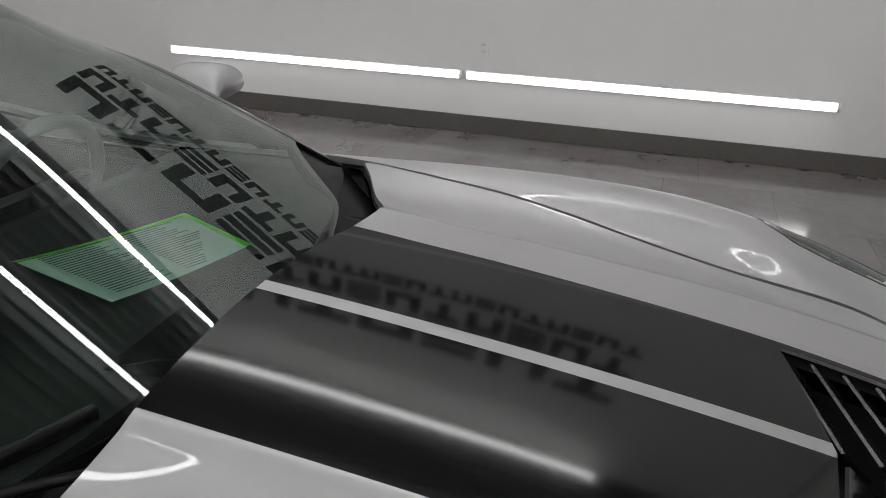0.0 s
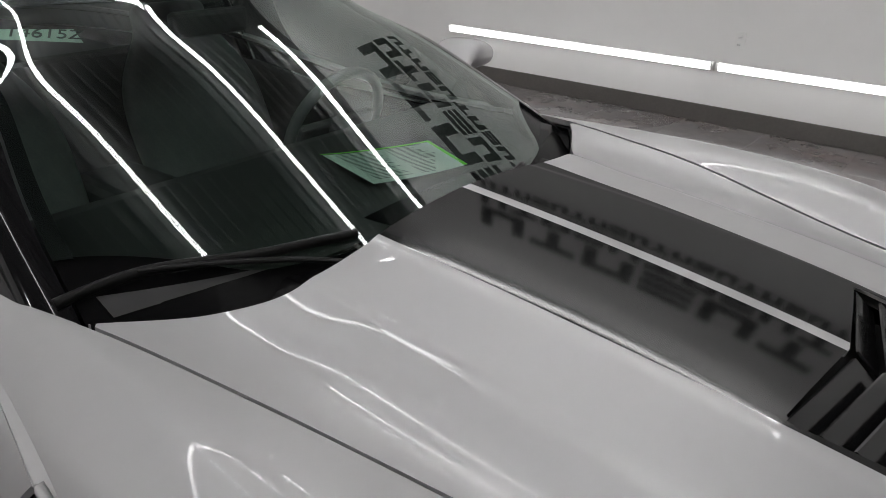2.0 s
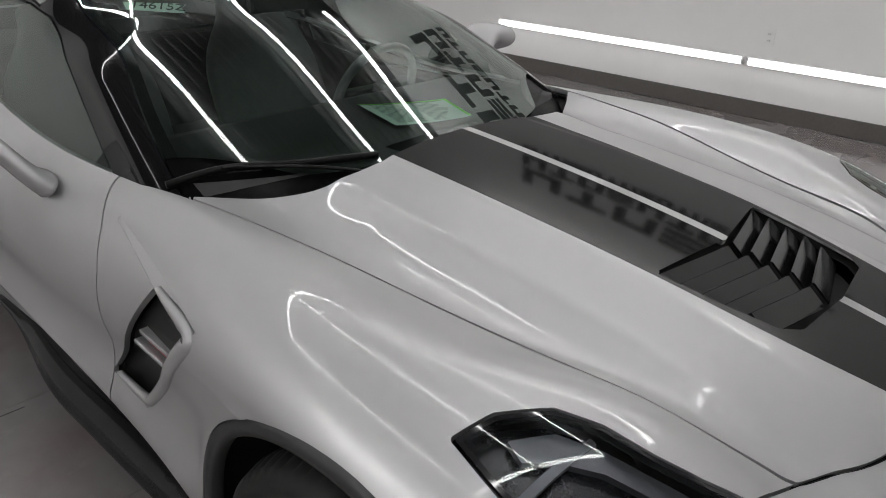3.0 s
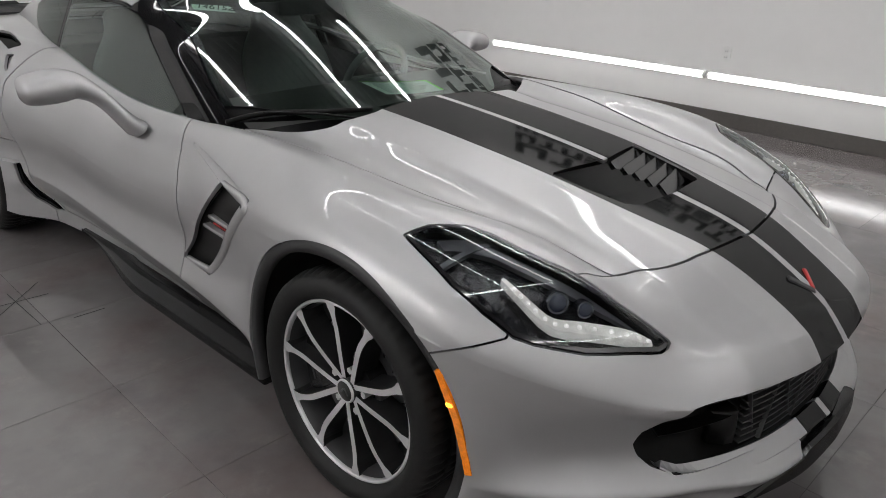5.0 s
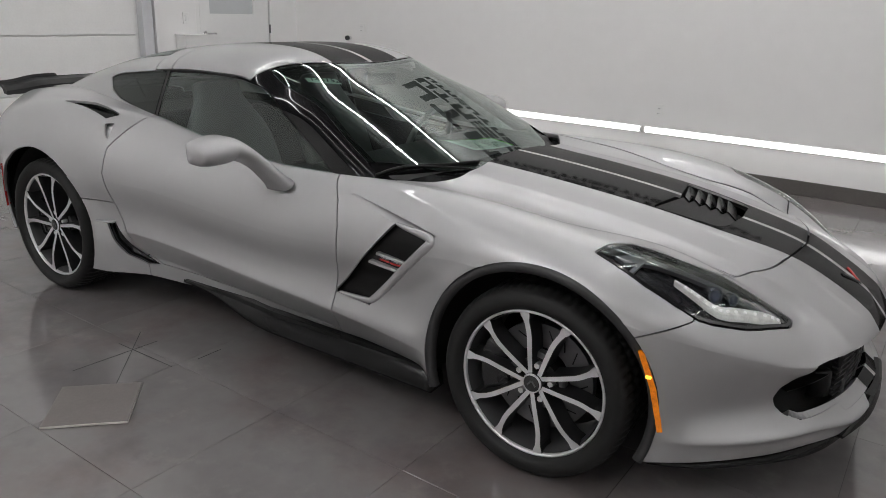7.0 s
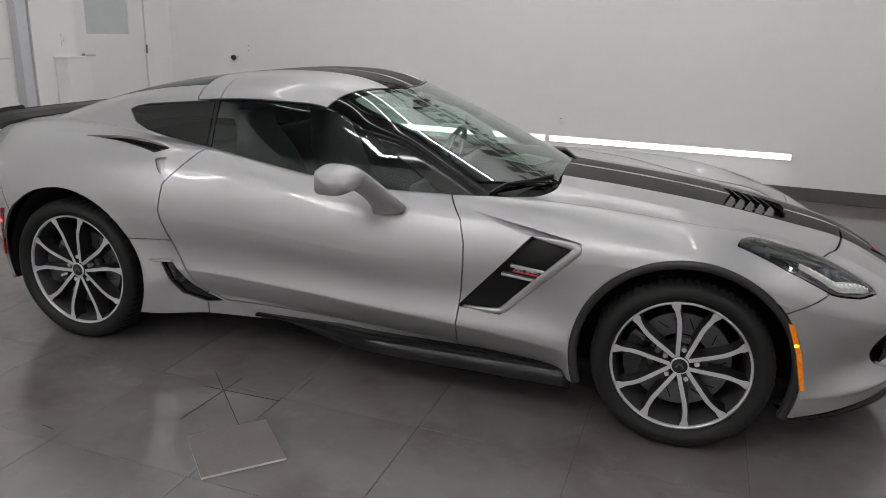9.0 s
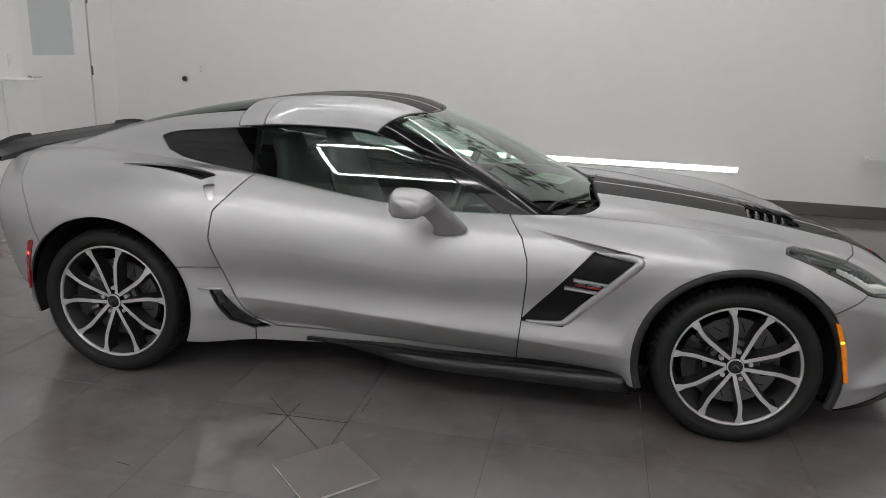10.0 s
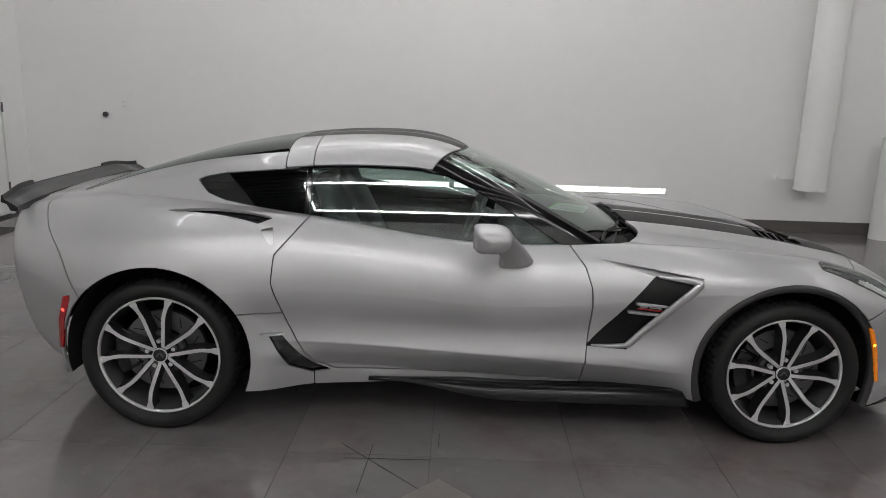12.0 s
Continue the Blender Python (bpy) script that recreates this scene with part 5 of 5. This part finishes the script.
for y in (-0.37, 0.37):
    st = smoothed([((-0.02, y, 0.36), 0.05, 0.25), ((-0.10, y, 0.42), 0.07, 0.26), ((-0.40, y, 0.40), 0.07, 0.25), ((-0.50, y, 0.48), 0.09, 0.25)], 4)
    seat = bent_tube("seat", st, LEATHER, car, "dark leather bucket seat", n=24, power=3.2)
    bent_tube("seat_back", smoothed([((-0.46, y, 0.42), 0.07, 0.24), ((-0.55, y, 0.62), 0.075, 0.26), ((-0.64, y, 0.84), 0.065, 0.24), ((-0.69, y, 0.98), 0.05, 0.15), ((-0.715, y, 1.06), 0.05, 0.13), ((-0.72, y, 1.08), 0.02, 0.08)], 5), LEATHER, seat, n=24, power=3.0)
bm = bmesh.new()
box(bm, (-0.15, 0, 0.45), (0.95, 0.22, 0.34), 0.03)
part("console", bm, DASH, car)
bm = bmesh.new()
box(bm, (-0.86, 0, 0.60), (0.06, 1.28, 0.66), 0.02)
part("bulkhead", bm, DASH, car)
bm = bmesh.new()
box(bm, (-1.30, 0, 0.84), (0.85, 1.0, 0.03), 0.01)
part("cargo_cover", bm, DASH, car)
V, F = [], []
for i in range(40):
    a = 2 * math.pi * i / 40
    for j in range(8):
        b = 2 * math.pi * j / 8
        r = 0.175 + 0.016 * math.cos(b)
        V.append((0.016 * math.sin(b), r * math.cos(a), r * math.sin(a)))
for i in range(40):
    for j in range(8):
        F.append((i * 8 + j, i * 8 + (j + 1) % 8, ((i + 1) % 40) * 8 + (j + 1) % 8, ((i + 1) % 40) * 8 + j))
st = solid("steering_wheel", V, F, LEATHER, car, "dark leather steering wheel")
st.matrix_basis = pose(0.06, 0.37, 0.80, 0, 22, 0)
bm = bmesh.new()
box(bm, (0, 0, 0), (0.03, 0.30, 0.05), 0.01)
rod(bm, (0, 0, 0), (0.22, 0, -0.02), 0.04, seg=16)
part("spoke_bar", bm, DASH, st)
panel("headlining", both(*inset(only(only(cabin_half()[:2], roof_f), lambda V: V[:, 0] - 9), 0.03)), DASH, car, depth=0)
bm = bmesh.new()
box(bm, (0.02, 0, 1.125), (0.03, 0.22, 0.06), 0.012)
part("rear_view_mirror", bm, DASH, car)

# paper slip behind the glass, with a written stock number
def sheet(name, a, b, c, d, material, parent, n=6, sag=0.0, label=""):
    V, F = [], []
    A, B, C, D = map(Vector, (a, b, c, d))
    for i in range(n + 1):
        for j in range(n + 1):
            u, v = i / n, j / n
            p = A * (1 - u) * (1 - v) + B * u * (1 - v) + C * u * v + D * (1 - u) * v
            V.append(p + Vector((0, 0, -sag * 4 * u * (1 - u))))
    for i in range(n):
        for j in range(n):
            q = i * (n + 1) + j
            F.append((q, q + n + 1, q + n + 2, q + 1))
    return solid(name, V, F, material, parent, label)


s_a, s_b, s_c, s_d = [on_screen(x, w, -0.006) for x, w in ((0.004, -0.476), (0.091, -0.355), (0.043, -0.345), (-0.028, -0.466))]
slip = tagged(sheet("windscreen_slip", s_a, s_b, s_c, s_d, PAPER, None, label=""), "pale paper slip with a handwritten number behind the windscreen", "label")
txt = bpy.data.curves.new("number", "FONT")
txt.body = "14615Z"
txt.size = 0.045
txt.extrude = 0.0004
tmp = bpy.data.objects.new("number", txt)
scene.collection.objects.link(tmp)
bpy.context.view_layer.update()
me = bpy.data.meshes.new_from_object(tmp.evaluated_get(bpy.context.evaluated_depsgraph_get()))
bpy.data.objects.remove(tmp)
me.materials.clear()
me.materials.append(INK)
num = new("handwritten_number", me)
num.parent = slip
ex = (s_b - s_a).normalized()
ey = ((s_d - s_a) - ex * (s_d - s_a).dot(ex)).normalized()
ez = ex.cross(ey)
rot = Matrix((ex, ey, ez)).transposed().to_4x4()
num.matrix_basis = Matrix.Translation(s_a + ex * 0.008 + ey * 0.008 + ez * 0.003) @ rot

doc = tagged(sheet("document", (0.42, -0.03, 0.882), (0.515, 0.235, 0.872), (0.672, 0.165, 0.866), (0.60, -0.06, 0.866), PAPER, None, sag=0.004), "pale green printed document with a lime edge on the dashboard", "paper")
sheet("edge_strip", (0.412, -0.033, 0.8835), (0.507, 0.238, 0.8735), (0.517, 0.235, 0.8735), (0.422, -0.030, 0.8835), LIME, doc, sag=0.004, label="lime green edge")
sheet("edge_strip", (0.510, 0.240, 0.8735), (0.676, 0.170, 0.868), (0.672, 0.160, 0.868), (0.508, 0.230, 0.8735), LIME, doc, label="lime green edge")
lines = bmesh.new()
A, B, D = Vector((0.42, -0.03, 0.882)), Vector((0.515, 0.235, 0.872)), Vector((0.60, -0.06, 0.866))
for q in range(22):
    v = 0.06 + 0.04 * q
    for u0, u1 in ((0.08, 0.30 + 0.15 * random.random()), (0.52, 0.70 + 0.22 * random.random())):
        a = A.lerp(D, v) + (B - A) * u0 * (1 - 0.12 * v) + Vector((0, 0, 0.0018))
        b = A.lerp(D, v) + (B - A) * u1 * (1 - 0.12 * v) + Vector((0, 0, 0.0018))
        e = (D - A).normalized() * 0.0022
        lines.faces.new([lines.verts.new(p) for p in (a, b, b + e, a + e)])
part("print_lines", lines, INK, doc)["kind"] = "stuff"

# ---- the sign high on the wall: plain dark shapes in the place of letters ----
def sign_row(x0, x1, z, h, n, label):
    root = tagged(empty("wall_sign", on_wall(x0, 0.0, z)), label, "sign")
    step_x = (x1 - x0) / n
    for q in range(n):
        bm = bmesh.new()
        w = step_x * 0.86
        c = Vector((q * step_x + step_x / 2, -0.015 + SLOPE * (q * step_x), h / 2))
        s = h * 0.31
        kind = (q * 7 + n) % 4
        if kind in (0, 2):
            box(bm, c + Vector((-w / 2 + s / 2, 0, 0)), (s, 0.02, h))
            box(bm, c + Vector((w / 2 - s / 2, 0, 0)), (s, 0.02, h))
            box(bm, c + Vector((0, 0.001, -h / 2 + s / 2 if kind else h / 2 - s / 2)), (w, 0.018, s))
        elif kind == 1:
            box(bm, c + Vector((0, 0, 0)), (s, 0.02, h))
            box(bm, c + Vector((0, 0.001, h / 2 - s / 2)), (w, 0.018, s))
        else:
            for dz in (-h / 2 + s * 0.4, 0, h / 2 - s * 0.4):
                box(bm, c + Vector((0, 0, dz)), (w, 0.02, s * 0.8))
        part("letter_shape", bm, SIGN, root)
    return root


sign_row(-1.75, 1.95, 3.36, 0.45, 6, "row of large black shapes of a sign high on the wall")
sign_row(-1.75, 1.95, 2.98, 0.31, 10, "row of black shapes of a sign high on the wall")
sign_row(-1.75, 1.95, 2.70, 0.18, 18, "row of small black shapes of a sign high on the wall")


# ---- fittings of the room ----
def wall_plate(x, z, w, h, label):
    root = tagged(empty("wall_outlet", on_wall(x, 0, z)), label, "outlet")
    bm = bmesh.new()
    box(bm, (0, -0.004, 0), (w, 0.008, h), 0.002)
    part("plate", bm, WHITE_PVC, root)
    for dz in (-h * 0.2, h * 0.2):
        bm = bmesh.new()
        box(bm, (0, -0.010, dz), (w * 0.42, 0.005, h * 0.28), 0.002)
        part("socket", bm, DOOR_PAINT, root)
        for dx in (-0.007, 0.007):
            bm = bmesh.new()
            box(bm, (dx, -0.0135, dz), (0.003, 0.003, 0.009))
            part("slot", bm, TRIM, root)
    return root


wall_plate(0.093, 0.595, 0.075, 0.12, "white double socket plate on the wall above the tube lamps")
wall_plate(-3.67, 1.182, 0.12, 0.12, "white switch plate on the wall near the corner")
stop = tagged(empty("door_stop", on_wall(-3.861, 0, 1.066)), "dark round door stop on the white wall", "door stop")
bm = bmesh.new()
rod(bm, (0, 0, 0), (0, -0.045, 0), 0.022, seg=20)
part("post", bm, CHROME, stop, smooth=False)
bm = bmesh.new()
rod(bm, (0, -0.045, 0), (0, -0.07, 0), 0.03, 0.026, seg=24)
part("buffer", bm, TRIM, stop, smooth=False)

bm = bmesh.new()
L = XR - XL
box(bm, (0, 0, 0), (L, 0.014, 0.125), 0.003)
bb = part("baseboard", bm, BASE)
bb.matrix_basis = Matrix.Translation(((XL + XR) / 2, wall_y((XL + XR) / 2) - 0.008, 0.0635)) @ Matrix.Rotation(math.atan(SLOPE), 4, "Z")
tagged(bb, "dark grey-brown baseboard along the white wall", "baseboard", kind="structure")

# door in the end wall
door1 = tagged(empty("door_1", (XL, 0, 0)), "closed white door with a frosted pane and a chrome lever", "door", kind="structure")
bm = bmesh.new()
for c, sz in (((0.018, 3.36, 0.66), (0.036, 1.03, 1.28)), ((0.018, 2.915, 1.70), (0.036, 0.14, 0.80)), ((0.018, 3.755, 1.70), (0.036, 0.24, 0.80)), ((0.018, 3.36, 2.08), (0.036, 1.03, 0.06 - 0.0))):
    box(bm, c, sz)
part("leaf", bm, DOOR_PAINT, door1)
bm = bmesh.new()
box(bm, (0.014, 3.31, 1.69), (0.012, 0.65, 0.78))
part("pane", bm, mat("frosted_pane", (0.52, 0.54, 0.55), 0.35, vary=0.04, scale=6), door1, "grey frosted pane")
for c, sz in (((0.02, 2.81, 1.06), (0.045, 0.06, 2.12)), ((0.02, 3.93, 1.06), (0.045, 0.06, 2.12)), ((0.02, 3.37, 2.15), (0.045, 1.18, 0.06))):
    bm = bmesh.new()
    box(bm, c, sz, 0.004)
    part("frame", bm, WHITE_PVC, door1)
bm = bmesh.new()
rod(bm, (0.036, 2.905, 1.085), (0.048, 2.905, 1.085), 0.028, seg=24)
rod(bm, (0.048, 2.905, 1.085), (0.085, 2.905, 1.085), 0.010, seg=12)
rod(bm, (0.080, 2.895, 1.085), (0.080, 3.03, 1.085), 0.010, seg=12)
part("lever", bm, CHROME, door1, "chrome lever handle", smooth=False)
for z in (0.3, 1.134, 1.90):
    bm = bmesh.new()
    rod(bm, (0.046, 3.893, z - 0.05), (0.046, 3.893, z + 0.05), 0.010, seg=12)
    part("hinge", bm, STEEL, door1)

# sectional gate in the end wall, its jamb, a switch and a low white box
gate = tagged(empty("garage_door", (XL, 0, 0)), "white sectional garage door with horizontal panels", "garage door", kind="structure")
for q in range(6):
    bm = bmesh.new()
    box(bm, (0.012, 0.0, 0.27 + 0.535 * q), (0.024, 4.05, 0.525), 0.006)
    part("panel", bm, WHITE_PVC, gate)
bm = bmesh.new()
box(bm, (0.05, 2.13, 1.7), (0.10, 0.12, 3.4), 0.006)
part("track", bm, mat("pale_track_paint", (0.55, 0.56, 0.58), 0.5, vary=0.05), gate, "pale grey track")
bm = bmesh.new()
box(bm, (0, 0, 0), (0.10, 0.52, 4.0), 0.004)
jamb = part("trim", bm, WALL)
jamb.matrix_basis = Matrix.Translation((XL + 0.051, 2.48, 2.0))
tagged(jamb, "white pier between the garage door and the door", "pier", kind="structure")
sw = tagged(empty("light_switch", (XL + 0.101, 2.60, 1.25)), "white light switch plate on the white pier", "switch")
bm = bmesh.new()
box(bm, (0.004, 0, 0), (0.008, 0.075, 0.12), 0.002)
part("plate", bm, WHITE_PVC, sw)
bm = bmesh.new()
box(bm, (0.010, 0, 0), (0.008, 0.03, 0.06), 0.002)
part("rocker", bm, DOOR_PAINT, sw)
bin_ = tagged(empty("white_cabinet", (XL + 0.19, 2.60, 0)), "narrow white cabinet standing by the door", "cabinet")
bm = bmesh.new()
box(bm, (0, 0, 0.54), (0.16, 0.30, 1.06), 0.006)
part("body", bm, WHITE_PVC, bin_)
bm = bmesh.new()
box(bm, (0, 0, 1.078), (0.18, 0.32, 0.018), 0.004)
part("top", bm, DOOR_PAINT, bin_)

# duct and post in the far corner
duct = tagged(empty("exhaust_duct", (3.82, 3.93, 0.50)), "white vertical duct held off the wall by a bracket", "duct")
for z0, z1, r in ((0.0, 0.05, 0.166), (0.05, 0.62, 0.160), (0.62, 1.36, 0.163), (1.36, 4.55, 0.160)):
    bm = bmesh.new()
    rod(bm, (0, 0, z0), (0, 0, z1), r, seg=40)
    part("section", bm, WHITE_PVC, duct, smooth=False)
bm = bmesh.new()
box(bm, (-0.22, 0.12, 0.10), (0.22, 0.02, 0.02), 0.003)
box(bm, (-0.32, 0.15, 0.105), (0.02, 0.12, 0.05), 0.003)
part("bracket", bm, WHITE_PVC, duct)
post = tagged(empty("bollard", (4.62, 3.86, 0)), "white painted steel bollard on the floor by the wall", "bollard")
bm = bmesh.new()
rod(bm, (0, 0, 0), (0, 0, 1.08), 0.115, seg=40)
part("tube", bm, WHITE_PVC, post, smooth=False)
bm = bmesh.new()
rod(bm, (0, 0, 1.08), (0, 0, 1.11), 0.115, 0.06, seg=40)
part("cap", bm, WHITE_PVC, post, smooth=False)

# loose tile and marks on the floor
bm = bmesh.new()
box(bm, (0, 0, 0.0055), (0.292, 0.292, 0.009), 0.001)
lt = part("loose_tile", bm, mat("loose_grey_tile", (0.150, 0.134, 0.128), 0.42, vary=0.10, scale=9, bump=0.1, bump_scale=80))
lt.data.materials.append(mat("pale_tile_edge", (0.55, 0.52, 0.49), 0.7, vary=0.15, scale=60))
lt.data.polygons.foreach_set("material_index", [0 if f.normal.z > 0.5 else 1 for f in lt.data.polygons])
lt.matrix_basis = Matrix.Translation((-0.14, -1.505, 0.0)) @ Matrix.Rotation(radians(45), 4, "Z")
tagged(lt, "loose square beige-grey tile lying on the floor", "tile")
for (ax, ay), (bx, by) in (((-0.56, -1.01), (-0.22, -1.36)), ((-0.53, -1.14), (-0.17, -1.14)), ((-0.45, -1.40), (-0.42, -1.02)), ((-0.14, -1.03), (-0.137, -0.91)), ((-0.9, -1.62), (-0.84, -1.63))):
    bm = bmesh.new()
    d = Vector((bx - ax, by - ay, 0))
    box(bm, (0, 0, 0.0022), (d.length, 0.003, 0.0008))
    ck = part("floor_mark", bm, DARK)
    ck.matrix_basis = Matrix.Translation(((ax + bx) / 2, (ay + by) / 2, 0)) @ Matrix.Rotation(math.atan2(d.y, d.x), 4, "Z")
    tagged(ck, "thin dark cut mark in the grey floor tile", "mark", group="floor marks", kind="structure")


# ---- floor tiles ----
T = 0.6
def tile_mesh(sx, sy):
    bm = bmesh.new()
    box(bm, (0, 0, -0.004), (sx, sy, 0.008))
    es = [e for e in bm.edges if all(v.co.z > -0.001 for v in e.verts)]
    bmesh.ops.bevel(bm, geom=es, offset=0.0008, segments=1, affect="EDGES")
    me = bpy.data.meshes.new("tile")
    bm.to_mesh(me)
    bm.free()
    me.materials.append(FLOOR)
    return me


tile = tile_mesh(T - 0.0014, T - 0.0014)
turn = Matrix.Rotation(SLOPE, 4, "Z")
spots = []
for i in range(-10, 11):
    for j in range(-11, 10):
        x, y = 0.46 + T * (i + 0.5) + (0.2 * (j % 3) if j > 4 else 0), -1.13 + T * (j + 0.5)
        p = turn @ Vector((x, y + 0.015, 0))
        if XL + 0.3 < p.x < XR - 0.3 and YB < p.y < wall_y(p.x) + 0.25:
            spots.append((abs(p.x - 0.3) + abs(p.y + 0.4), p))
spots.sort(key=lambda s: s[0])
far = bmesh.new()
for k, (_, p) in enumerate(spots):
    m = Matrix.Translation((p.x, p.y, 0)) @ turn
    if k < 290:
        ob = new("tile", tile)
        ob.parent = floor
        ob.matrix_basis = m
    else:
        box(far, (p.x, p.y, -0.004), (T - 0.003, T - 0.003, 0.008), turn=turn)
if far.verts:
    part("tiles", far, FLOOR, floor)["kind"] = "stuff"
